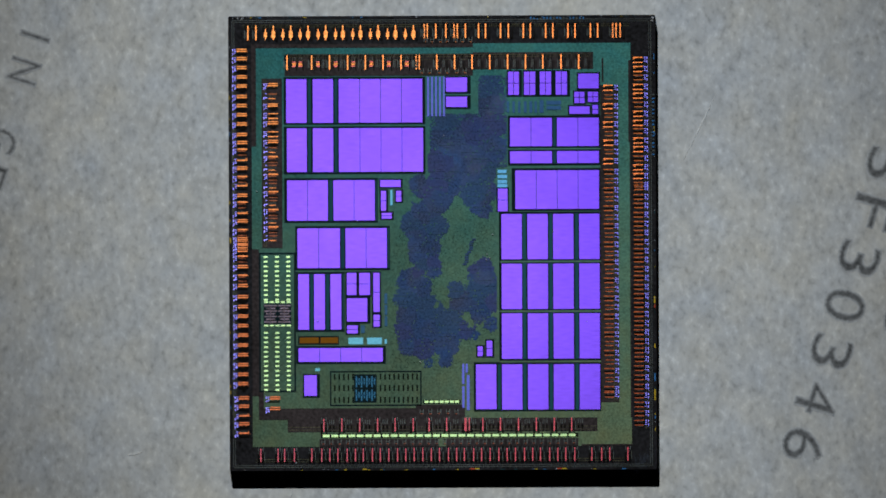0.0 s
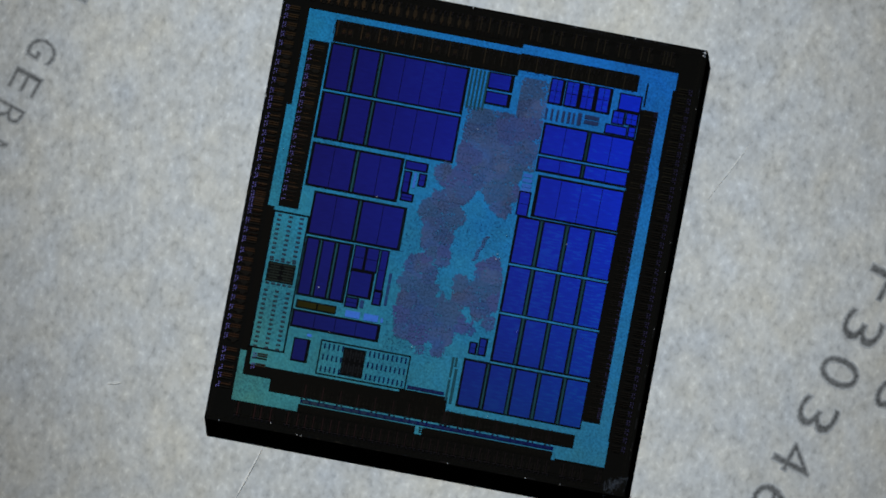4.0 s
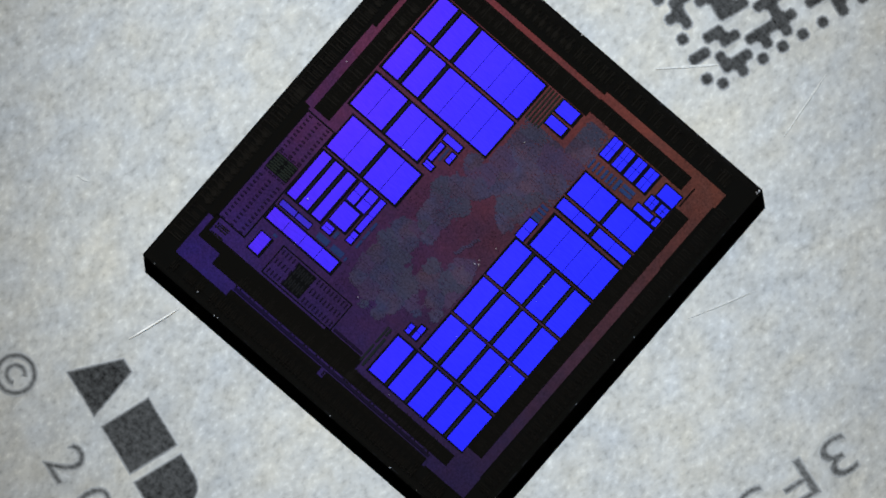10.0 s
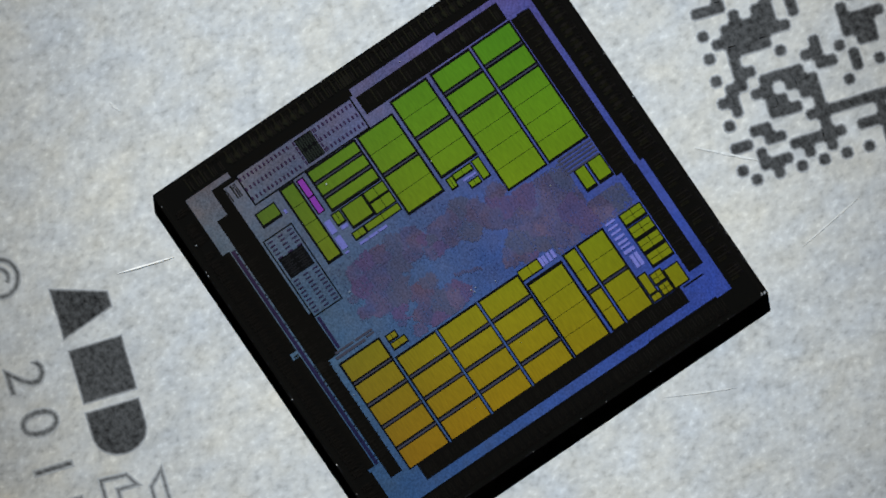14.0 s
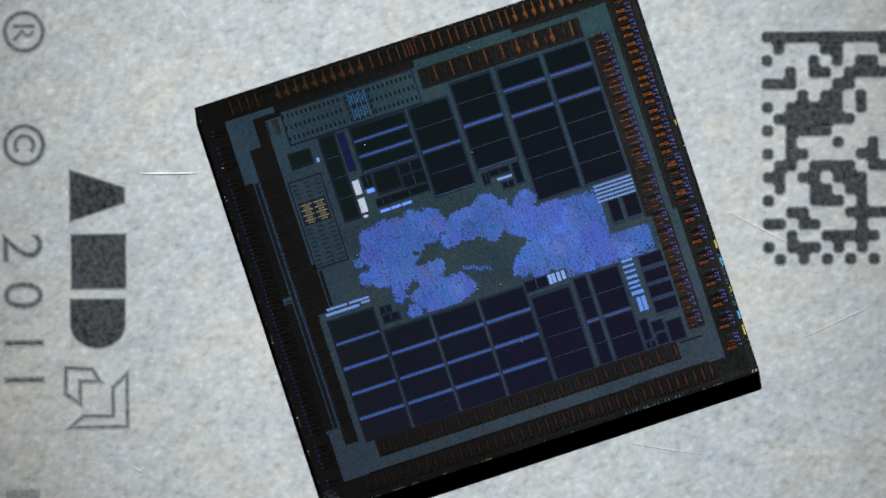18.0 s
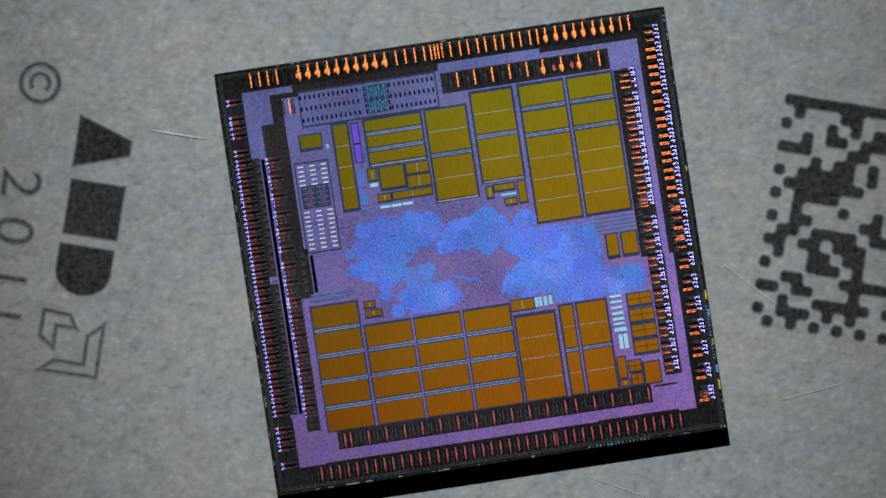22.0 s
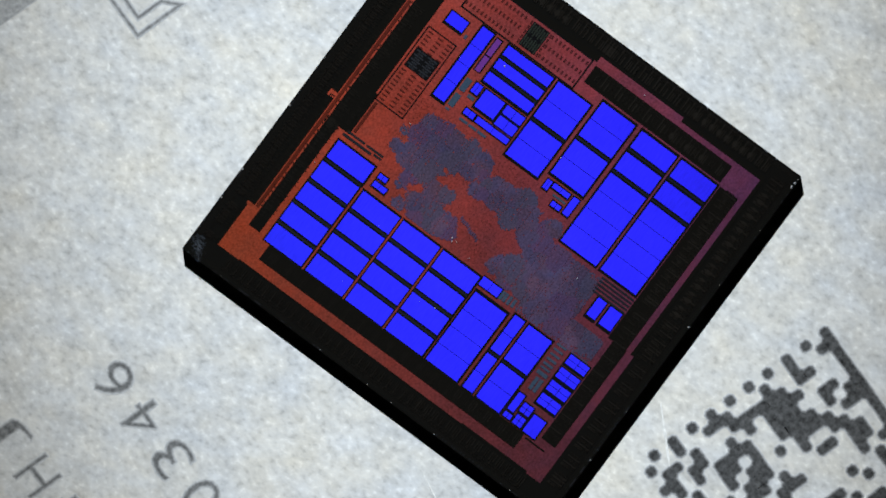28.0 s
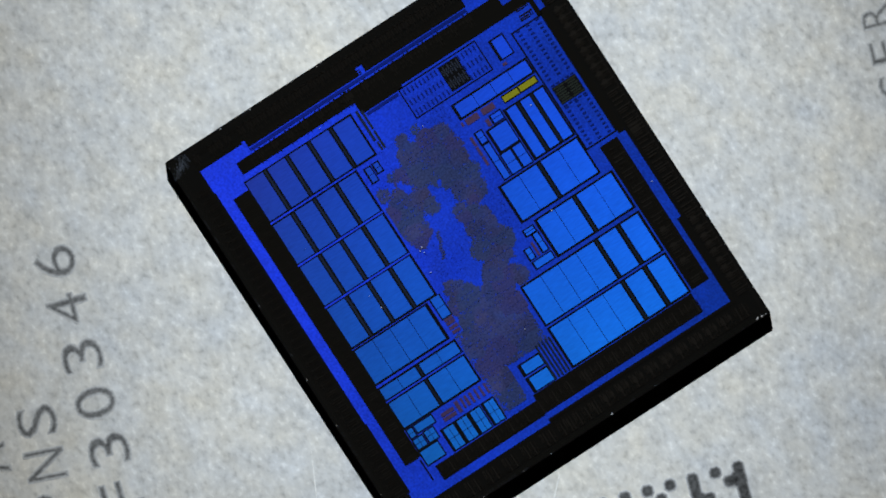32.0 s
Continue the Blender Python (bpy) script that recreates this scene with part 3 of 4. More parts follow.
def maker_mark():
    """The maker's wordmark and sign as plain bold shapes."""
    first = bmesh.new()
    m = mark_space(-284, 615, GRID)
    polygon(first, [(-45, -48), (-13, 48), (13, 48), (45, -48)], m)
    part("wordmark_block", first, DEEP_INKS, lid, "bold dark wedge-shaped block of the maker's mark")
    second = bmesh.new()
    polygon(second, [(-48, -48), (-48, 48), (48, 48), (48, -48)], mark_space(-172, 649, GRID))
    part("wordmark_block", second, DEEP_INKS, lid, "bold dark square block of the maker's mark")
    third = bmesh.new()
    curve = [(-42, -48), (-42, 48)] + [(2 + 42 * math.sin(radians(a)), 48 * math.cos(radians(a))) for a in range(0, 181, 12)]
    polygon(third, curve, mark_space(-69, 684, GRID))
    part("wordmark_block", third, DEEP_INKS, lid, "bold dark round-sided block of the maker's mark")
    m = mark_space(61, 725, GRID)
    for corners in ([(-51, 53), (50, 53), (51, -57), (26, -28), (26, 23), (-23, 23)], [(-60, -60), (-57, -10), (-31, 7), (-31, -30), (11, -30), (-10, -61)]):
        sign = bmesh.new()
        outline(sign, corners, m, 5)
        part("sign_outline", sign, INKS, lid, "outlined angular piece of the maker's sign")
    copyright_mark = bmesh.new()
    m = mark_space(-409, 710, GRID)
    ring(copyright_mark, m, 37, 7)
    ring(copyright_mark, m @ Matrix.Translation((0, 0, 1e-6)), 19, 6, 45, 270, 24)
    part("copyright_sign", copyright_mark, INKS, lid, "ringed copyright sign")
    registered = bmesh.new()
    m = mark_space(-600, 648, GRID)
    ring(registered, m, 37, 7)
    stroke(registered, m, -10, -16, -10, 16, 6)
    ring(registered, m @ Matrix.Translation((-2 * U, 7 * U, 1e-6)), 11, 5, -90, 180, 12)
    stroke(registered, m, 0, -4, 12, -16, 6)
    part("registered_sign", registered, INKS, lid, "ringed registered sign")
    tail = bmesh.new()
    stroke(tail, mark_space(172, 894, GRID), 30, -8, 170, -8, 56)
    part("wordmark_bar", tail, INKS[:3] + INKS[2:3] * 3, lid, "dark bar of small print")


maker_mark()


def speckle_square():
    """A square field of dark laser-burnt cells in no order."""
    rng = random.Random(11)
    m = mark_space(-184, -590, GRID) @ Matrix.Translation((-10 * U, 0, 0))
    cell, count = 20.7, 20
    dark = {(i, j): j == 0 or ((i + j) % 2 == 0 if i == 0 or j == count - 1 else rng.random() < 0.5) for i in range(count) for j in range(count)}
    for (i, j), burnt in dark.items():
        if burnt:
            # a cell shrinks from its bright neighbours and runs into its dark ones
            d, c, b, a = [3.6 if dark.get(n) else -0.8 - rng.random() for n in ((i + 1, j), (i - 1, j), (i, j + 1), (i, j - 1))]
            a, b, c, d, k = j * cell - a, (j + 1) * cell + b, i * cell - c, (i + 1) * cell + d, 4.4
            bm = bmesh.new()
            polygon(bm, [(a, c + k), (a, d - k), (a + k, d), (b - k, d), (b, d - k), (b, c + k), (b - k, c), (a + k, c)], m, rng.random() * 3e-7)
            part("speck_mark", bm, DEEP_INKS, lid)


speckle_square()


def scratches():
    """Hairline scratches in the plating."""
    for u0, v0, u1, v1, wide, burr in ((-298, 532, -266, 432, 3, 0.3), (93, -441, 173, -520, 5, 0), (426, -142, 486, -262, 2, 0), (344, -500, 328, -632, 4, 0),
                                 (-558, 373, -534, 367, 6, 0), (190, 706, 206, 692, 5, 0)):
        bm = bmesh.new()
        steps, rng = 8, random.Random(int(u0 + v0))
        side = Vector((v0 - v1, u1 - u0)).normalized()
        left, right, foot = [], [], []
        for i in range(steps + 1):
            f = i / steps
            w = wide / 2 * math.sin(math.pi * (0.08 + 0.84 * f)) * (0.6 + 0.7 * rng.random())
            x, y = u0 + (u1 - u0) * f, v0 + (v1 - v0) * f
            left.append(bm.verts.new(((x + side.x * w) * U, -(y + side.y * w) * U, MARK + 4e-6 + burr * 2 * w * U)))
            if burr:
                foot.append(bm.verts.new(((x + side.x * (w + 0.2)) * U, -(y + side.y * (w + 0.2)) * U, LID_TOP)))
            right.append(bm.verts.new(((x - side.x * w) * U, -(y - side.y * w) * U, MARK + 4e-6)))
        for i in range(steps):
            bm.faces.new((left[i], left[i + 1], right[i + 1], right[i]))
            if burr:
                bm.faces.new((foot[i], foot[i + 1], left[i + 1], left[i]))
        part("scratch", bm, bare_scratch if burr == 0 else burr_metal, lid, "bright hairline scratch")


scratches()

# ---- the silicon die ----
die = tagged(new("silicon_die"), "bare silicon chip with iridescent memory blocks, lying on the lid", "silicon chip")
TOP = DIE_TOP - LID_TOP
Z1, Z2, Z3, Z4 = TOP + 4e-6, TOP + 8e-6, TOP + 12e-6, TOP + 16e-6


def die_body():
    bm = bmesh.new()
    w, h = 377 * U, 401.5 * U
    box(bm, -w - 0.5 * U, -h - 1.5 * U, 0.0, w + 1.8 * U, h + 1.2 * U, TOP)
    bmesh.ops.bevel(bm, geom=[e for e in bm.edges if e.verts[0].co.z > TOP / 2 or e.verts[1].co.z > TOP / 2], offset=1.6e-5, segments=2, affect="EDGES")
    part("body", bm, silicon, die, "black sawn silicon body")
    field = bmesh.new()
    plan_slab(field, 446, 77, 1117, 790, TOP, Z1)
    part("core_field", field, field_metal, die, "iridescent metal fill")


die_body()


def bed(name, x0, y0, x1, y1, z=Z2, mat=None):
    bm = bmesh.new()
    plan_slab(bm, x0, y0, x1, y1, TOP, z)
    part(name, bm, mat or pad_bed_oxide, die)


for spot in ((505, 95, 838, 134), (838, 93, 1051, 123), (464, 138, 500, 438), (1063, 152, 1095, 713), (508, 740, 1056, 764),
             (446, 440, 458, 700), (446, 77, 838, 84), (446, 84, 454, 258), (457, 692, 466, 742), (466, 722, 508, 742), (508, 722, 735, 740),
             (564, 776, 775, 790), (788, 776, 1022, 790), (1028, 787, 1117, 790), (1113, 108, 1117, 252), (1115, 252, 1117, 740), (735, 716, 822, 740),
             (1066, 104, 1069, 146)):
    bed("pad_bed", *spot)


def memory(rects, across=1, down=1, mat=None, name="memory_block", gap_right=3, gap_down=3, own_trench=False, seam_metal=None):
    """Memory blocks: each rectangle of the plan, cut into panels by hairline gaps, over its dark channel."""
    for x0, y0, x1, y1 in rects:
        if own_trench:
            trench = bmesh.new()
            plan_slab(trench, x0 - 2, y0 - 2, x1 + gap_right, y1 + gap_down, TOP, Z2)
            part("trench", trench, trench_oxide, die)
        x0, y0, x1, y1 = x0 + 0.5, y0 + 0.4, x1 - 0.5, y1 - 0.4
        if across * down > 1:
            seam = bmesh.new()
            plan_slab(seam, x0 + 1, y0 + 1, x1 - 1, y1 - 1, Z1, Z2 + 2e-6)
            part("seam_line", seam, seam_metal or line_metal, die)
        for i in range(across):
            for j in range(down):
                w, h = (x1 - x0) / across, (y1 - y0) / down
                bm = bmesh.new()
                plan_slab(bm, x0 + i * w + 0.5 * (i > 0), y0 + j * h + 0.5 * (j > 0), x0 + (i + 1) * w - 0.5 * (i < across - 1), y0 + (j + 1) * h - 0.5 * (j < down - 1), Z1, Z3)
                part(name, bm, mat or memory_metal, die)


def channel_lines(x0, y0, x1, y1):
    """Bright hairlines along both sides of a channel."""
    for x in (x0 + 0.2, x1 - 1.2):
        bm = bmesh.new()
        plan_slab(bm, x, y0, x + 1.0, y1, Z2, Z2 + 4e-6)
        part("channel_line", bm, line_metal, die)


# dark ground of each bank, the bands between its columns and the bright lines between its rows
for spot in ((503, 135.5, 753.5, 307.5), (503.5, 314.5, 669, 393.5), (522.5, 399.5, 690, 477.5), (523.5, 480.5, 609.5, 586.5), (523.5, 611.5, 682, 643.5),
             (883, 375.5, 1063, 728.5), (837.5, 641.5, 883, 728.5), (899.5, 205.5, 1063, 293.5), (906, 298.5, 1063, 374)):
    bm = bmesh.new()
    plan_slab(bm, *spot, TOP, Z2)
    part("trench", bm, trench_oxide, die)
for spot in ((546, 139, 551, 217), (546, 226, 551, 304), (593, 139, 598, 217), (593, 226, 598, 304), (583, 318, 588.5, 390), (665.5, 318, 668, 390), (604, 403, 609, 474),
             (686.5, 403, 689, 474), (549, 484, 553.5, 583), (577, 484, 582, 583), (606, 484, 608.5, 583), (980, 209, 984.5, 260), (980, 268, 984.5, 290), (880, 645, 885, 725)):
    bm = bmesh.new()
    plan_slab(bm, *spot, Z1, Z2 + 2e-6)
    part("column_channel", bm, channel_metal, die)
    channel_lines(*spot)
for x in (925, 971.5, 1017.5):
    for y in (379, 467, 555, 645):
        bm = bmesh.new()
        plan_slab(bm, x, y - 1, x + 6, y + 81, Z1, Z2 + 2e-6)
        part("column_channel", bm, channel_metal, die)
        channel_lines(x, y - 1, x + 6, y + 81)
for spot in ((503, 220, 753, 223.2), (884, 462, 1063, 465.2), (884, 550, 1063, 553.2), (884, 639, 1063, 642.2), (900, 262.8, 1063, 265.6)):
    bm = bmesh.new()
    plan_slab(bm, *spot, Z1, Z2 + 3e-6)
    part("row_line", bm, field_metal, die)
# left banks
memory([(507, 139, 544, 217), (554, 139, 591, 217), (508, 226, 544, 304), (554, 226, 591, 304)])
memory([(600, 139, 749, 217), (600, 226, 750, 304)], 4)
memory([(508, 318, 581, 390), (590, 318, 664, 390), (526, 403, 602, 474), (611, 403, 685, 474)], 2)
memory([(527, 484, 547, 583), (555, 484, 575, 583), (584, 484, 604, 583)])
memory([(527, 615, 677, 640)], 4)
memory([(537, 663, 560, 700), (613, 527, 650, 569)], gap_right=5, own_trench=True)
memory([(613, 482, 631, 522), (635, 482, 655, 522), (660, 482, 672, 552)], 1, 2, own_trench=True, gap_right=2)
memory([(660, 556, 672, 578), (613, 575, 633, 590), (674, 337, 684, 373), (701, 337, 711, 357), (675, 376, 694, 387)], 1, 2, gap_down=2, own_trench=True)
memory([(673, 318, 710, 331)], gap_down=2, own_trench=True)
# right banks
memory([(790, 137, 828, 163), (790, 171, 828, 190)], gap_right=6, own_trench=True)
memory([(900, 127, 920, 169), (928, 127, 949, 169), (956, 127, 977, 169), (984, 127, 1005, 169)], 2, 2, gap_right=5, own_trench=True, seam_metal=silicon)
memory([(1024, 131, 1061, 158)], gap_right=2, own_trench=True)
memory([(1017, 163, 1036, 184), (1041, 163, 1060, 182)], 2, 2, gap_right=2.5, gap_down=2, own_trench=True, seam_metal=silicon)
memory([(1008, 189, 1045, 203)], gap_right=1.5, own_trench=True, gap_down=2)
memory([(1049, 186.5, 1060, 203)], 1, 2, gap_right=2, own_trench=True, gap_down=2)
memory([(903, 209, 978, 260), (986, 209, 1061, 260), (903, 268, 978, 290), (986, 268, 1061, 290)], 2)
memory([(912, 302, 1061, 371)], 4)
memory([(881, 334, 899, 375)], 1, 2, gap_right=2, gap_down=0.4, own_trench=True)
for column in (887, 933, 978.5, 1024.5):
    memory([(column, top, column + 37, top + 81) for top in (379, 467, 555, 645)])
memory([(841, 645, 878, 725)])
memory([(844, 613, 854, 631), (860, 603, 871, 631)], 1, 2, gap_right=3, gap_down=2, own_trench=True)
# fuse rows and small buffers
memory([(529, 596, 564, 607), (566, 596, 598, 607)], mat=fuse_metal, name="fuse_block", gap_right=0.9, gap_down=2, own_trench=True)


def buffers(rects, mat, name="buffer_block"):
    for x0, y0, x1, y1 in rects:
        bm = bmesh.new()
        plan_slab(bm, x0, y0, x1, y1, Z1, Z3)
        part(name, bm, mat, die)


buffers([(691, 336, 695, 363), (881, 301, 897, 307), (881, 310, 898, 316), (881, 319, 898, 325), (881, 326, 898, 332),
         (557, 651, 565, 656)], buffer_metal)
buffers([(616, 597, 642, 609), (649, 597, 675, 609), (680, 600, 684, 608)], link_metal)
buffers([(680, 519, 685, 537), (680, 539, 685, 557), (680, 559, 685, 577), (638, 575, 645, 589)], bus_metal)
buffers([(898, 180, 902, 200), (908, 180, 912, 200), (918, 180, 922, 200), (928, 180, 933, 200), (938, 180, 943, 200), (947, 180, 951, 200), (956, 178, 963, 200),
         (968, 179, 994, 186), (968, 188, 994, 195)], bus_metal)
buffers([(757 + 7 * i, 136, 760.5 + 7 * i, 206) for i in range(5)] + [(817, 644, 821, 680), (817, 684, 821, 722), (825, 664, 830, 726), (823, 644, 827, 660)], stripe_metal, "bus_bar")


def frame_lines(x0, y0, x1, y1, wide=2.2, z=Z2):
    bm = bmesh.new()
    for r in ((x0, y0, x1, y0 + wide), (x0, y1 - wide, x1, y1), (x0, y0 + wide, x0 + wide, y1 - wide), (x1 - wide, y0 + wide, x1, y1 - wide)):
        plan_slab(bm, *r, TOP, z)
    part("guard_ring", bm, trench_oxide, die)


def dash(x0, y0, x1, y1, mat, name="dash"):
    bm = bmesh.new()
    plan_slab(bm, x0, y0, x1, y1, TOP, Z3)
    part(name, bm, mat, die)


def capacitor_field_left():
    frame_lines(458, 446, 523, 693, 3)
    for x in (466, 486, 506):
        y = 452
        while y < 690:
            if not 530 < y < 578:
                dash(x + 0.6, y, x + 7.4, y + 3.2, dash_side_metal)
            y += 8.4
    for y in (532, 573.5):
        for i in range(5):
            dash(467 + i * 10, y, 474 + i * 10, y + 3, dash_side_metal)
    bm = bmesh.new()
    plan_slab(bm, 466, 537, 515, 572, TOP, Z2)
    part("fin_bed", bm, trench_oxide, die)
    for i in range(7):
        for x in (467.5, 492):
            dash(x + 3 * (i % 2), 538.6 + i * 4.8, x + 22 - 3 * (i % 2), 541 + i * 4.8, fin_side_metal, "fin")
    for x in (477, 502):
        dash(x, 538, x + 1.4, 571.4, fin_side_metal, "fin")


def capacitor_field_bottom():
    frame_lines(583, 656, 745, 718, 2.4)
    for i in range(19):
        x = 590 + i * 8.1
        if not 624 < x < 668:
            for y in (661, 681, 702):
                dash(x, y, x + 2.6, y + 10, dash_end_metal)
    bm = bmesh.new()
    plan_slab(bm, 625.5, 662, 665.5, 712, TOP, Z2)
    part("fin_bed", bm, trench_oxide, die)
    for i in range(8):
        for y in (665, 689):
            dash(628.5 + i * 4.6, y + 4 * (i % 2), 631 + i * 4.6, y + 20 - 5 * (i % 2), fin_end_metal, "fin")
    for y in (675, 698):
        dash(628, y, 663.5, y + 1.4, fin_end_metal, "fin")


capacitor_field_left()
capacitor_field_bottom()


# routed modules of the logic: plan centre and radius
MODULES_WEST = [(720, 612, 17), (716, 586, 21), (724, 556, 25), (722, 526, 27), (724, 498, 24), (748, 612, 24), (752, 582, 30), (756, 546, 28), (738, 508, 26), (736, 484, 15),
                (788, 604, 28), (794, 570, 28), (786, 636, 15), (822, 580, 21), (846, 548, 24), (850, 516, 30), (852, 492, 26), (856, 472, 17), (764, 479, 14), (756, 642, 11),
                (870, 572, 14), (868, 530, 22), (818, 536, 27), (806, 516, 20), (838, 592, 10), (840, 478, 14)]
MODULES_EAST = [(742, 450, 20), (750, 464, 17), (758, 440, 24), (765, 460, 18), (738, 420, 26), (730, 396, 23), (752, 374, 30), (754, 340, 19), (742, 326, 20), (768, 400, 25), (776, 350, 26), (782, 322, 29), (800, 318, 30),
                (838, 340, 28), (852, 366, 20), (780, 286, 30), (800, 250, 36), (790, 218, 24), (836, 282, 40), (842, 236, 34), (866, 344, 13), (862, 300, 24), (870, 262, 28), (872, 220, 26),
                (868, 186, 26), (866, 158, 24), (830, 208, 12), (872, 334, 12), (774, 250, 16), (870, 135, 20)]
# gaps between them, filled with plain cells
GAPS = [(824, 558, 13), (830, 572, 9), (768, 540, 9), (778, 528, 10), (786, 512, 9), (796, 478, 18), (794, 450, 20), (806, 426, 24), (812, 392, 20), (810, 368, 15),
        (844, 430, 20), (858, 400, 17), (826, 452, 14), (846, 448, 12), (716, 462, 12), (708, 444, 16), (712, 424, 10), (742, 352, 6), (734, 350, 7), (830, 410, 18)]


def logic_area():
    """Placed-and-routed logic: modules of small cells with a ragged outline, and plain filler cells in the gaps between them."""
    step = 2.1
    rng = random.Random(4)
    modules = MODULES_WEST + MODULES_EAST

    def owner(x, y):
        """The module at a place of the plan, or -1."""
        wx = x + 4.5 * noise.noise(Vector((x / 17, y / 17, 1.3))) + 3.5 * noise.noise(Vector((x / 6, y / 6, 7.7)))
        wy = y + 4.5 * noise.noise(Vector((x / 17, y / 17, 4.1))) + 3.5 * noise.noise(Vector((x / 6, y / 6, 2.9)))
        limit = 896 if y < 297 else 879
        if not 133 < y < 650 or x > limit or (y < 200 and x < 846) or (y < 300 and x < 757):
            return -1
        reach, best = -99, -1
        for i, (mx, my, r) in enumerate(modules):
            d = r - math.hypot(wx - mx, wy - my)
            if d > reach:
                reach, best = d, i
        if y < 296 and x > 761 + 2 * noise.noise(Vector((x / 5, y / 5, 0))):
            reach = max(reach, 1)
        hole = max(r - math.hypot(wx - gx, wy - gy) for gx, gy, r in GAPS)
        if hole > 0 and hole > reach * 0.3:
            return -1
        return best if reach > 0 and rng.random() > 0.5 - reach / 7 else -1

    cells = [([], []) for _ in modules]
    filler = ([], [])

    def lay(to, x0, y0, x1, y1, z):
        ax, ay = place(x0, y1)
        bx, by = place(x1, y0)
        n = len(to[0])
        to[0].extend(((ax, ay, z), (bx, ay, z), (bx, by, z), (ax, by, z)))
        to[0].extend(((ax, ay, TOP), (bx, ay, TOP), (bx, by, TOP), (ax, by, TOP)))
        to[1].append((n, n + 1, n + 2, n + 3))
        for i in range(4):
            j = (i + 1) % 4
            to[1].append((n + 4 + i, n + 4 + j, n + j, n + i))

    y = 134.0
    while y < 652:
        x, run, which = 690.0, 690.0, -1
        while x < 900:
            now = owner(x, y)
            if now >= 0 and rng.random() < 0.02:
                now = -1
            if now != which or (which >= 0 and x - run > 30):
                if which >= 0:
                    lay(cells[which], run, y, x - rng.choice((0, 0, 0, 0, 0, 0.6)), y + step - rng.choice((0, 0, 0, 0, 0, 0, 0, 0.5)), Z2 + rng.random() * 4e-7)
                run, which = x, now
            if now < 0 and 300 < y and x < 880 and rng.random() < 0.15 and not (y > 596 and 834 < x) and not (y < 392 and x < 714):
                lay(filler, x, y + 0.3, x + rng.choice((1.2, 1.9, 2.8)), y + 1.7, Z1 + 1e-6)
            x += step
        if which >= 0:
            lay(cells[which], run, y, 900, y + step, Z2)
        y += step
    mesh = bpy.data.meshes.new("logic_area")
    verts, faces, slots = [], [], []
    for i, (own_verts, own_faces) in enumerate(cells):
        faces.extend(tuple(len(verts) + k for k in face) for face in own_faces)
        verts.extend(own_verts)
        slots.extend([(0, 1, 0, 2)[i * 7 % 4]] * len(own_faces))
    mesh.from_pydata(verts, [], faces)
    mesh.polygons.foreach_set("material_index", slots)
    for mat in (logic_metal, cluster_teal, cluster_violet):
        mesh.materials.append(mat)
    ob = new("logic_area", mesh)
    ob.parent = die
    tagged(ob, "mottled patch of routed logic cells", "", "", "stuff")
    mesh = bpy.data.meshes.new("filler_speckle")
    mesh.from_pydata(filler[0], [], filler[1])
    mesh.materials.append(filler_metal)
    ob = new("filler_speckle", mesh)
    ob.parent = die
    tagged(ob, "speckle of plain filler cells between the logic", "", "", "stuff")
    # a short winding strip of cells in the gap
    for i in range(11):
        x, y = 822 + 1.6 * i + 1.6 * math.sin(i * 1.3), 468 - 4.4 * i
        bm = bmesh.new()
        plan_slab(bm, x - 3.4, y - 1.5, x + 3.4, y + 1.5, TOP, Z2 + 5e-6)
        part("strip_cell", bm, logic_metal, die)


logic_area()

# ---- bond pads: bars that glint when the die stands square to the lamp ----


def bar_mesh(x0, y0, x1, y1, slot):
    """A metal bar of a pad, in units from the pad's origin, x right and y down."""
    bm = bmesh.new()
    slab(bm, x0 * U, -y1 * U, x1 * U, -y0 * U, -8e-6, 8e-6)
    mesh = bpy.data.meshes.new("bar")
    bm.to_mesh(mesh)
    bm.free()
    mesh.materials.append(BAR_METALS[slot])
    return mesh


# bars glint either when the die stands as at the start (W, C, B, V) or after a quarter turn (w, c, b, v): warm, coral, brown, violet; G is dull
BAR_METALS = {"W": pad_warm_side, "w": pad_warm_end, "C": pad_coral_side, "c": pad_coral_end, "B": pad_brown_side, "b": pad_brown_end,
              "V": pad_side_metal, "v": pad_end_metal, "G": pad_grey}
# each kind of pad: its bars from the rim inwards (along, across), the first one the pad itself
TICKS_V = [(0.4, -5.6, 1.8, -1.4, "V"), (0.4, 1.2, 1.8, 5.4, "V"), (3.2, -5.4, 6.6, -4.0, "V"), (3.2, 1.6, 6.6, 3.0, "V"), (4.2, -2.4, 5.8, 0.4, "V")]
TICKS_v = [(0.4, -5.6, 2.0, -1.6, "v"), (0.4, 1.6, 2.0, 5.6, "v"), (3.4, -5.4, 7.2, -3.8, "v"), (3.4, 2.0, 7.2, 3.6, "v"), (8.0, -5.4, 9.2, -1.6, "v")]
RODS_W = [(8, -6.2, 26, -4.2, "W"), (8, -2.6, 26, -0.4, "W")]
RODS_W3 = [(8, -6.4, 26, -3.6, "W"), (9, -2.2, 22, -0.9, "B"), (9, 5.0, 24, 6.0, "B")]
ROD_W = [(8, -4.0, 26, -1.2, "W"), (9, -6.2, 22, -5.2, "G"), (23, -6.2, 26, -4.8, "W")]
RODS_w = [(10.5, 3.7, 27, 5.3, "w"), (10.5, 6.7, 27, 8.3, "w")]
RODS_b = [(10.5, 3.7, 27, 5.1, "b"), (10.5, 6.4, 24, 7.6, "w")]
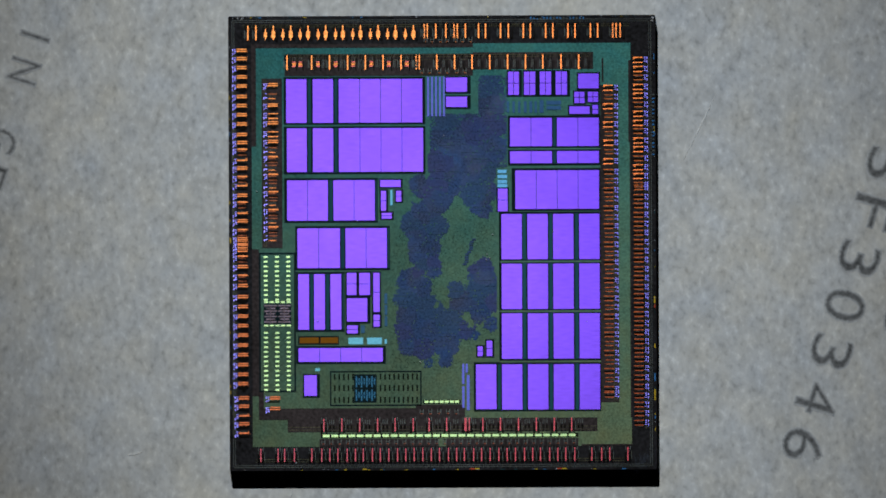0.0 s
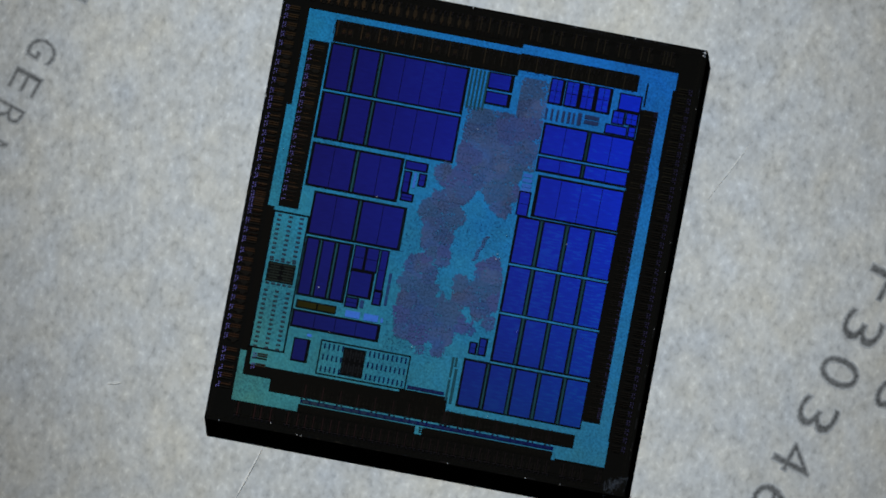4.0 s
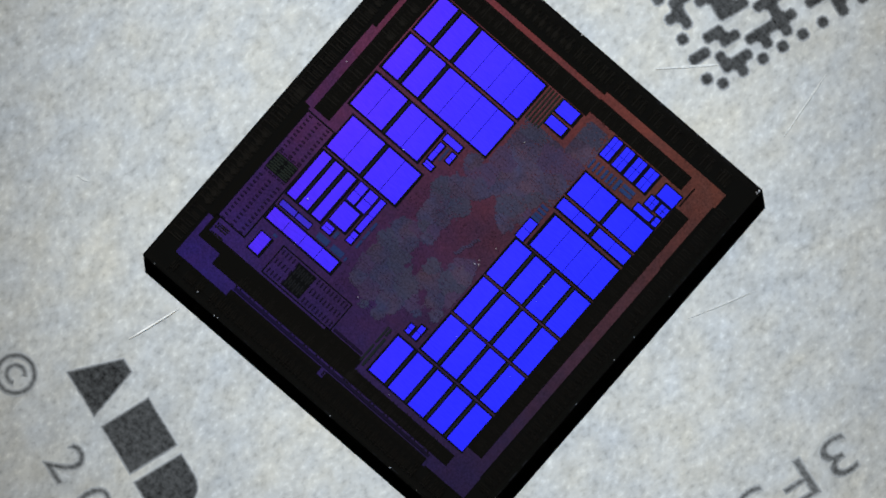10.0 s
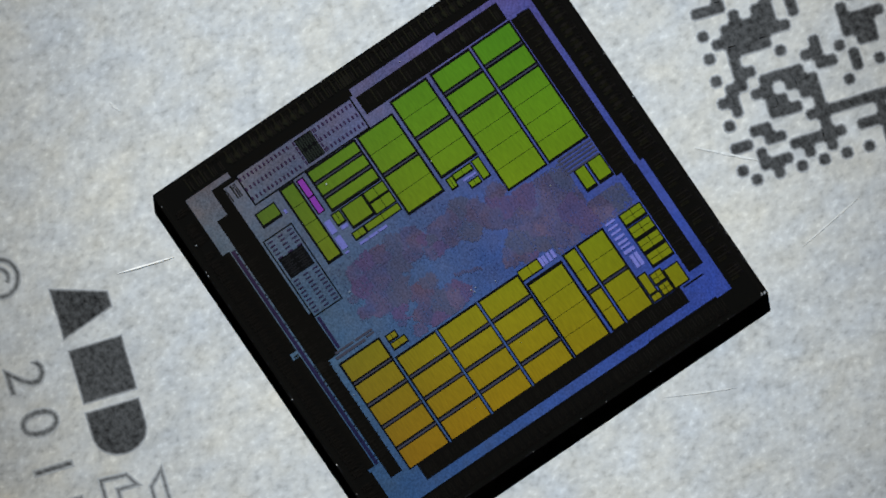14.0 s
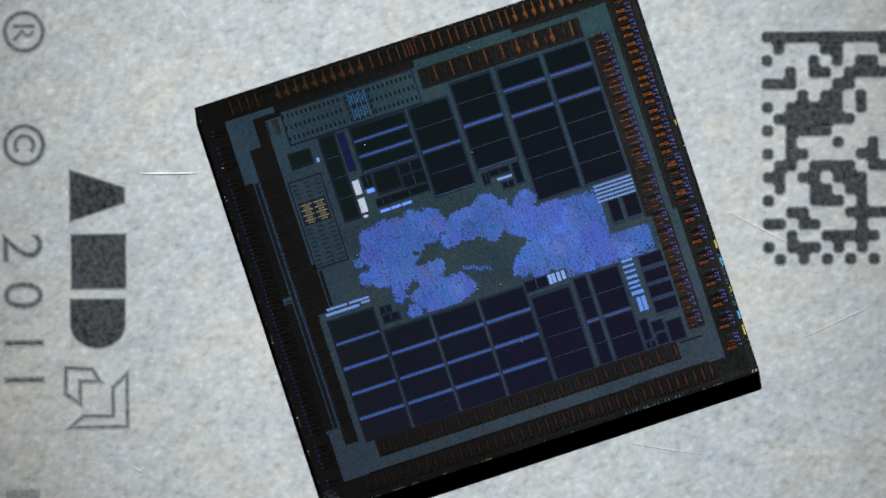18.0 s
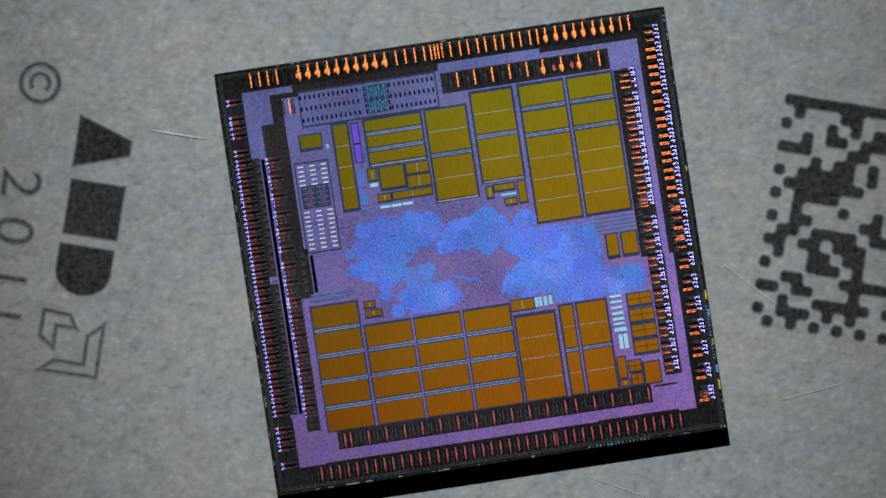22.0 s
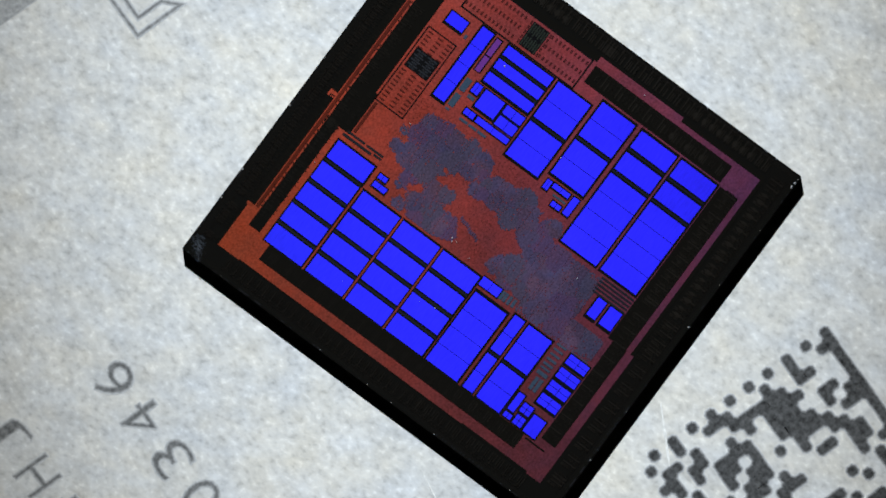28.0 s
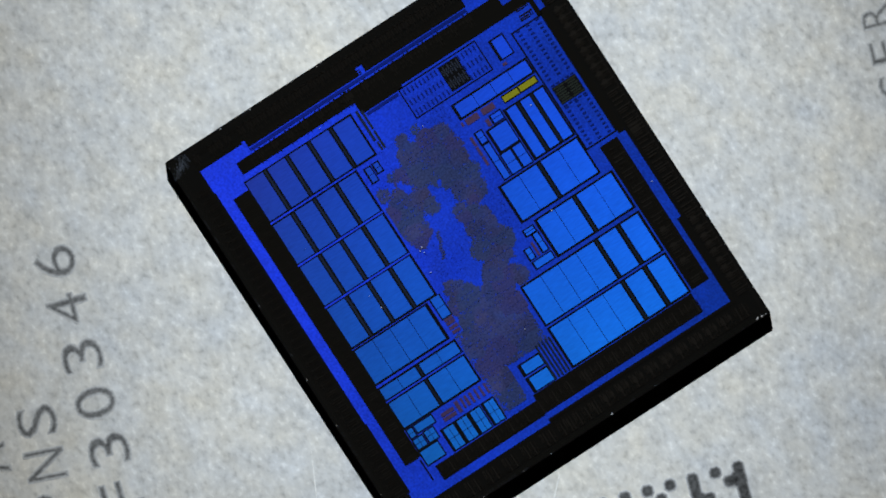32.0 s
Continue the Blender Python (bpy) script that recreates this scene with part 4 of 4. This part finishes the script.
OPEN_w = [(10.5, 3.8, 27, 5.2, "w"), (10.5, 6.8, 27, 8.2, "w"), (23.6, 5.4, 27, 6.6, "w")]
SPINE_W = [(0, -1.1, 26, 1.1, "W")]
BLOB_W = [(9.5, -2.9, 22, -1.2, "W"), (9.5, 1.2, 22, 2.9, "W"), (12, -3.5, 20, -3.0, "W"), (12, 3.0, 20, 3.5, "W")]
BLOB_w = [(12, 0.2, 23, 1.8, "w"), (12, 4.2, 23, 6.2, "w"), (14, 6.4, 21.5, 7.4, "w")]
LINK_w = [(15, 7.6, 20.5, 9.4, "w"), (8, 4.8, 12, 5.6, "w")]
COMB = [(8, -6.4, 23, -5.2, "G"), (9, -3.6, 22, -2.8, "G")]
TOP_THIN = SPINE_W + RODS_b + TICKS_v + COMB
TOP_THIN_OPEN = SPINE_W + OPEN_w + TICKS_v + COMB[:1]
TOP_FLARED = SPINE_W + BLOB_W + OPEN_w + TICKS_v
TOP_BULLET = [(6, -0.9, 25.5, 0.9, "W"), (12, -2.7, 21, -1.0, "W"), (12, 1.0, 21, 2.7, "W")] + RODS_w + TICKS_v
TOP_RIBBED = [(11, -3.2, 12.6, 3.2, "C"), (13.6, -3.2, 15.2, 3.2, "W"), (16.2, -3.2, 17.8, 3.2, "W"), (18.8, -3.2, 20.4, 3.2, "C"), (4, -2.6, 9, -1.8, "G"), (4, 1.8, 9, 2.6, "G"),
              (10.5, 4.0, 27, 5.8, "w")] + TICKS_v[:3]
MAUVE = [(0, -3.4, 9, -2, "G"), (0, 2, 9, 3.4, "G"), (0, -1.6, 1.2, 1.6, "b"), (4, -1.6, 5, 1.6, "G"), (7.6, -1.6, 8.6, 1.6, "B")]
LOW = [(0.5, -0.9, 24, 0.9, "C"), (3.5, -5.4, 15, -2.6, "b"), (3.5, 2.6, 15, 5.2, "b"), (19, -4.6, 26, -3.4, "G"), (19, 3.4, 26, 4.6, "G"), (3, 6.0, 17, 6.8, "G"), (16, -4.8, 17, -1.8, "G"),
       (0.2, -5.6, 2.2, -1.4, "v"), (0.2, 1.4, 2.2, 5.6, "v"), (-2.6, -5.6, -1.0, -2.6, "v"), (-2.6, 3.4, -1.0, 5.6, "v")]
LOW_DARK = [(14, -4.8, 22, -3.6, "G"), (14, -1.4, 22, -0.4, "G"), (14, 2.4, 22, 3.6, "G"), (6, -5, 12, -2, "b"), (6, 1.4, 12, 4.4, "b"), (1, -4.8, 2.6, -1.8, "v"), (1, 1.8, 2.6, 4.8, "v")]
LEFT_THIN = [(-1, 1.9, 25.5, 4.1, "w")] + RODS_W + TICKS_V
LEFT_THREE = [(-1, 1.9, 25.5, 4.1, "w")] + RODS_W3 + TICKS_V
LEFT_ROD = [(-1, 1.9, 25.5, 4.1, "w")] + ROD_W + TICKS_V[1:]
LEFT_FLARED = [(-1, 1.9, 26.5, 4.1, "w")] + BLOB_w + RODS_W + TICKS_V
LEFT_LINKED = LEFT_FLARED + LINK_w
LEFT_DARK = [(9, -5.2, 24, -3.6, "B"), (9, 3.2, 22, 4.4, "W"), (8, -1.6, 22, -0.8, "G"), (8, 0.8, 22, 1.6, "G")] + TICKS_V[1:4]
LEFT_FLUTED = [(12, -2.6, 22, -1.4, "c"), (12, -0.4, 22, 0.8, "c"), (12, 1.8, 20, 2.4, "c"), (8, -5.2, 26, -3.4, "W"), (8, 3.2, 26, 5.0, "W")] + TICKS_V
RIGHT_SPINE = [(2, -0.9, 26, 0.9, "c"), (9, -5.4, 26, -3.6, "B"), (9, 2.8, 25, 4.4, "B"), (10, 5.6, 20, 6.4, "G"), (10, -2.6, 22, -1.8, "G")] + TICKS_V
RIGHT_BRIGHT = [(2, -0.9, 26, 0.9, "c"), (9, -5.6, 26, -3.8, "W"), (9, 3.4, 26, 5.0, "W"), (22, -3.0, 25.6, -1.6, "W")] + TICKS_V
RIGHT_DARK = [(9, -4.6, 24, -3.2, "B"), (9, -0.8, 22, 0.2, "G"), (9, 2.4, 24, 3.6, "B"), (13, 4.6, 21, 5.4, "G")] + TICKS_V[:4]


def kinds(side, *plans):
    """The bars of each plan as meshes, turned to the side of the die where the pads stand."""
    turned = {"top": lambda a0, b0, a1, b1: (b0, a0, b1, a1), "bottom": lambda a0, b0, a1, b1: (b0, 26 - a1, b1, 26 - a0),
              "left": lambda a0, b0, a1, b1: (a0, b0, a1, b1), "right": lambda a0, b0, a1, b1: (-a1, b0, -a0, b1)}[side]
    return [[bar_mesh(*turned(*bar[:4]), bar[4]) for bar in plan] for plan in plans]


thin, thin_open, flared, bullet, ribbed, mauve = kinds("top", TOP_THIN, TOP_THIN_OPEN, TOP_FLARED, TOP_BULLET, TOP_RIBBED, MAUVE)
top_dark, = kinds("top", LEFT_DARK[2:4] + TICKS_v + RODS_b)
low, low_dark = kinds("bottom", LOW, LOW_DARK)
left_thin, left_three, left_rod, left_flared, left_linked, left_dark, left_fluted = kinds("left", LEFT_THIN, LEFT_THREE, LEFT_ROD, LEFT_FLARED, LEFT_LINKED, LEFT_DARK, LEFT_FLUTED)
left_low, = kinds("left", RODS_W + TICKS_V)
right_spine, right_bright, right_dark = kinds("right", RIGHT_SPINE, RIGHT_BRIGHT, RIGHT_DARK)
pad_random = random.Random(5)


def pad(bars, x, y):
    px, py = place(x, y)
    ob = new("bond_pad", bars[0])
    ob.parent = die
    ob.matrix_basis = pose(px, py, Z2)
    for mesh in bars[1:]:
        new("pad_finger", mesh).parent = ob


def pad_row(x0, x1, y, steps, order):
    """Pads along a row: the steps and the kinds repeat in their order."""
    x, i = x0, 0
    while x < x1:
        pad(order[i % len(order)], x + pad_random.uniform(-0.5, 0.5), y)
        x += steps[i % len(steps)]
        i += 1


def pad_column(y0, y1, x, steps, order):
    y, i = y0, 0
    while y < y1:
        pad(order[i % len(order)], x, y - (3 if x < 800 else 0) + pad_random.uniform(-0.5, 0.5))
        y += steps[i % len(steps)]
        i += 1


def rails(x0, y0, x1, y1, offsets):
    """Supply rails that run along a row of pads, under its bars."""
    for f in offsets:
        bm = bmesh.new()
        if x1 - x0 > y1 - y0:
            plan_slab(bm, x0, y0 + f, x1, y0 + f + 0.8, TOP, Z2 + 3e-6)
        else:
            plan_slab(bm, x0 + f, y0, x0 + f + 0.8, y1, TOP, Z2 + 3e-6)
        part("supply_rail", bm, rail_metal, die)


# top edge
pad_row(440, 458, 44, [14.2], [thin])
pad_row(471, 738, 44, [13.6, 17.4], [bullet, flared])
pad_row(752, 838, 42, [6, 14.6, 18.4, 14], [thin, thin_open])
pad_row(848, 1100, 42, [13, 26.6], [thin, thin_open])
pad_row(1092, 1108, 42, [16], [thin])
pad_row(755, 838, 66, [11.5, 15], [mauve])
pad_row(509, 512, 97, [31.6], [thin])
pad_row(553, 735, 97, [31.6], [thin])
pad_row(521, 545, 97, [12], [ribbed])
pad_row(563.5, 735, 97, [9.8, 21.8], [ribbed, top_dark])
pad_row(738, 745, 97, [5], [thin])
pad_row(774, 1050, 97, [31.4], [thin])
pad_row(786, 1050, 97, [31.4], [top_dark])
pad_row(748, 838, 121, [14, 17], [mauve])
# bottom edge
pad_row(460, 560, 791, [30, 12.5, 17.4], [low])
pad_row(568, 1020, 791, [14.3, 14.3, 16.2], [low])
pad_row(571, 1015, 777, [14.3], [mauve])
pad_row(1046, 1112, 791, [17, 14.5, 32], [low])
pad_row(572, 735, 738, [31.5], [low])
pad_row(586, 735, 738, [31.5], [low_dark])
pad_row(758, 1016, 738, [31.6], [low])
pad_row(774, 1050, 738, [31.6], [low_dark])
pad_row(824, 832, 738, [5], [low])
pad_row(745, 820, 724, [15.5], [mauve])
# left edge
pad_column(94, 110, 412, [15], [left_thin])
pad_column(125, 244, 412, [16.4, 16, 18.6, 16], [left_flared])
pad_column(257, 420, 412.5, [13.6, 17.6], [left_thin, left_three, left_rod])
pad_column(428, 450, 412.5, [6.6], [left_thin])
pad_column(460, 515, 412.5, [16.6], [left_three, left_thin])
pad_column(530, 690, 412.5, [17.1], [left_linked])
pad_column(724, 775, 414, [15.7], [left_thin, left_rod])
pad_column(709, 715, 414, [15.7], [left_low])
pad_column(155, 160, 467, [17], [left_thin])
pad_column(173, 178, 467, [17], [left_dark])
pad_column(191, 260, 467, [16, 15.6, 17], [left_flared, left_fluted])
pad_column(268, 432, 467, [15.6], [left_dark, left_three])
pad_column(709, 714, 469, [17], [left_thin])
pad_column(728, 732, 469, [17], [left_low])
# right edge
pad_column(108, 330, 1147.5, [16, 15.6], [right_bright, right_bright, right_spine])
pad_column(334, 755, 1147.5, [16, 15.8, 16.2], [right_spine])
pad_column(157, 300, 1094.5, [16.2], [right_bright, right_dark])
pad_column(306, 700, 1094.5, [16], [right_spine, right_dark])
pad_column(700, 711, 1094.5, [18], [right_spine])
# rails
rails(430, 42, 1115, 76, (1, 4.5))
rails(507, 95, 836, 134, (1.4, 5, 10))
rails(840, 95, 1049, 122, (1.4, 5))
rails(452, 788, 1115, 820, (24, 28))
rails(510, 740, 1054, 764, (15, 20))
rails(411, 90, 445, 770, (2, 6.5))
rails(465, 140, 499, 436, (2.4, 6))
rails(1118, 106, 1150, 760, (24, 29))
rails(1064, 154, 1094, 711, (22, 26))


def dash_rows():
    for i in range(30):
        dash(570 + i * 15, 768.5, 582 + i * 15, 773, dash_side_metal)
    for i in range(7):
        dash(750 + i * 9, 709, 757 + i * 9, 713, dash_side_metal)


bed("dash_bed", 567, 767.4, 1022, 774, Z2, dash_bed_metal)
bed("dash_bed", 748, 708, 814, 714, Z2, dash_bed_metal)
dash_rows()


def edge_chips():
    """Bright chips on the sawn edge of the die."""
    rng = random.Random(8)
    for i in range(46):
        side = rng.randrange(4)
        f = rng.uniform(-1, 1)
        x, y = ((f * 376, -400.5), (f * 376, 400.5), (-376, f * 400), (376, f * 400))[side]
        r = rng.uniform(0.4, 1.3)
        if i < 12:
            # the most at two corners
            x, y = (-374 + rng.uniform(0, 26) if i < 7 else 375 - rng.uniform(0, 5)), -400 + rng.uniform(0, 6 if i < 7 else 10)
            r = rng.uniform(0.8, 1.9)
        bm = bmesh.new()
        bmesh.ops.create_icosphere(bm, subdivisions=1, radius=r * U, matrix=Matrix.Translation((x * U, -y * U, TOP)))
        for v in bm.verts:
            v.co += Vector((rng.uniform(-0.4, 0.4), rng.uniform(-0.4, 0.4), rng.uniform(-0.4, 0.4))) * r * U
        part("edge_chip", bm, chip_glint, die)


edge_chips()


def scribe_marks():
    """Test marks left on the sawn edge, bright only when they face the lamp."""
    for x, y, w, h, mat in ((1157, 526, 2.4, 12, scribe_gold), (1157.4, 540, 2, 6, scribe_red), (1157, 662, 2.4, 13, scribe_blue), (1157, 690, 2.4, 20, scribe_gold),
                            (830, 829, 9, 2, scribe_red), (839, 829, 8, 2, scribe_gold), (984, 829, 9, 2, scribe_red), (993, 829, 8, 2, scribe_gold), (640, 829, 8, 2, scribe_gold),
                            (1157.4, 610, 2, 7, scribe_gold), (914, 29.6, 15, 2.8, street_gold), (946, 29.6, 15, 2.8, street_blue), (1046, 29.6, 14, 2.8, street_blue), (1072, 29.6, 18, 2.8, street_gold), (1000, 30, 9, 2, street_gold), (690, 30.5, 9, 1.8, street_gold), (407, 420, 1.8, 9, scribe_gold)):
        bm = bmesh.new()
        plan_slab(bm, x, y, x + w, y + h, TOP, TOP + 3e-6)
        part("scribe_mark", bm, mat, die)
    rng = random.Random(31)
    for i in range(64):
        f, long, thin = rng.uniform(0.04, 0.96), rng.uniform(2, 7), rng.uniform(0.9, 1.5)
        x, y, w, h = ((406.2 + f * 750, 29.6, long, thin), (406.2 + f * 750, 831.6 - thin, long, thin), (406.4, 29 + f * 795, thin, long), (1159.2 - thin, 29 + f * 795, thin, long))[i % 4]
        bm = bmesh.new()
        plan_slab(bm, x, y, x + w, y + h, TOP - 1e-5, TOP + 2e-6)
        part("scribe_mark", bm, rng.choice((scribe_gold, scribe_gold, scribe_blue, line_metal)), die)
    # rows of fine comb marks on the rim
    for i in range(17):
        for x, y, w, h in ((940 + i * 5.8, 30.5, 2.2, 4), (1155, 168 + i * 6.6, 4, 2.2)):
            bm = bmesh.new()
            plan_slab(bm, x, y, x + w, y + h, TOP, TOP + 3e-6)
            part("comb_mark", bm, scribe_blue if (i + int(x)) % 3 else pad_grey, die)
    # rows of saw-street pads along the rim
    for i in range(24):
        bm = bmesh.new()
        plan_slab(bm, 560 + i * 5.6, 33, 563 + i * 5.6, 36, TOP, TOP + 3e-6)
        part("street_pad", bm, trench_oxide, die)


scribe_marks()


def rim_lines():
    """Thin seal-ring lines that run round the die inside its rim."""
    for d, wide in ((5.5, 0.9), (9, 0.7)):
        for r in ((406 + d, 29 + d, 1159 - d, 29 + d + wide), (406 + d, 832 - d - wide, 1159 - d, 832 - d), (406 + d, 29 + d, 406 + d + wide, 832 - d), (1159 - d - wide, 29 + d, 1159 - d, 832 - d)):
            bm = bmesh.new()
            plan_slab(bm, *r, TOP, TOP + 5e-6)
            part("seal_line", bm, pad_grey, die)


rim_lines()


def dust():
    """Dust specks on the die and a smear of residue at one corner."""
    rng = random.Random(21)
    spots = [(115, 305), (138, 148), (79, 20), (84, 26), (78, 30), (-260, 388), (196, -20), (-40, 210), (255, 140), (-150, -40)]
    spots += [(rng.uniform(-330, 330), rng.uniform(-360, 360)) for i in range(6)]
    for u, v in spots:
        bm = bmesh.new()
        r = rng.uniform(0.5, 1.3)
        bmesh.ops.create_icosphere(bm, subdivisions=1, radius=r * U, matrix=Matrix.Translation((u * U, -v * U, Z4 + r * 0.5 * U)))
        for p in bm.verts:
            p.co += Vector((rng.uniform(-0.5, 0.5), rng.uniform(-0.5, 0.5), 0)) * r * U
        part("dust_speck", bm, chip_glint, die)
    bm = bmesh.new()
    for i in range(260):
        f = rng.uniform(-1, 1)
        a = radians(45 + 42 * f)
        reach = rng.gauss(26, 5) * (1 + 0.25 * abs(f))
        u, v = 338 + math.cos(a) * reach + max(0, -f) * 4, 364 + math.sin(a) * reach
        r = rng.uniform(0.25, 0.7)
        slab(bm, (u - r) * U, (-v - r) * U, (u + r) * U, (-v + r) * U, TOP, TOP + 3e-6)
    part("residue_smear", bm, residue, die, "faint pale smear of glue residue", "stuff")


dust()

# ---- the turn of lid and die: seconds, die centre right and up of the picture's middle in die units, degrees ----
TURN = [
    (0, -1.3, 10.4, 0.24),
    (0.5, -1.6, 10.8, 0.29),
    (1, -6.5, 13.0, -0.13),
    (1.5, -6.3, 14.4, -0.11),
    (2, -7.3, 12.8, 0.14),
    (2.5, 3.1, 19.6, -1.13),
    (3, 6.5, 29.4, -3.89),
    (3.5, 24.6, 20.3, -6.84),
    (5.5, 13.1, 52.1, -19.85),
    (6, 15.0, 52.0, -19.95),
    (6.5, 4.6, 41.0, -22.58),
    (7, 8.2, 34.6, -28.52),
    (7.5, -4.6, 45.5, -31.25),
    (8, -4.5, 45.4, -31.24),
    (8.5, -4.6, 45.2, -31.23),
    (9, 4.8, 51.3, -34.18),
    (9.5, 13.0, 41.8, -38.37),
    (10, 16.9, 47.1, -40.91),
    (10.5, 17.1, 48.4, -41.03),
    (11, 18.1, 48.4, -41.14),
    (11.5, 23.2, 48.8, -43.77),
    (12, 31.4, -14.8, -49.62),
    (12.5, 31.4, -3.2, -50.88),
    (13, 31.6, -3.9, -50.95),
    (13.5, 23.3, 11.1, -52.85),
    (14, 30.5, 8.6, -55.83),
    (14.5, 32.1, 10.9, -57.19),
    (16.5, 42.0, 13.1, -64.14),
    (17, 41.3, 17.3, -64.83),
    (17.5, 39.6, 5.6, -67.05),
    (18, 60.0, 16.4, -71.86),
    (18.5, 62.2, 18.5, -72.06),
    (19, 52.6, 24.5, -73.08),
    (19.5, 33.3, -9.0, -76.29),
    (20, 39.1, -6.2, -78.72),
    (20.5, 38.0, 0.1, -79.30),
    (21, 37.9, 0.2, -79.31),
    (21.5, 35.3, -13.0, -80.64),
    (22, 49.4, -3.6, -81.39),
    (22.5, 84.9, -8.5, -86.99),
    (23, 64.1, -18.6, -90.23),
    (23.5, 87.5, -0.4, -93.01),
    (24, 92.0, 18.7, -98.67),
    (24.5, 90.5, 27.6, -102.14),
    (26.5, 44.0, 41.1, -111.76),
    (27, 64.6, 63.1, -116.48),
    (27.5, 52.5, 48.4, -123.33),
    (28, 86.9, 64.4, -126.57),
    (28.5, 75.0, 58.6, -132.79),
    (29, 74.5, 58.9, -137.10),
    (29.5, 76.6, 46.6, -140.26),
    (30, 86.1, 50.6, -144.40),
    (30.5, 89.8, 35.9, -147.94),
    (31, 84.9, 0.3, -152.32),
    (31.5, 83.7, 21.8, -151.74),
    (32, 44.4, 19.8, -147.08),
]


def motions():
    walk(lid, [(t, pose(x * U, y * U, 0, 0, 0, a)) for t, x, y, a in TURN])
    walk(die, [(t, pose(x * U, y * U, LID_TOP, 0, 0, a)) for t, x, y, a in TURN])


motions()
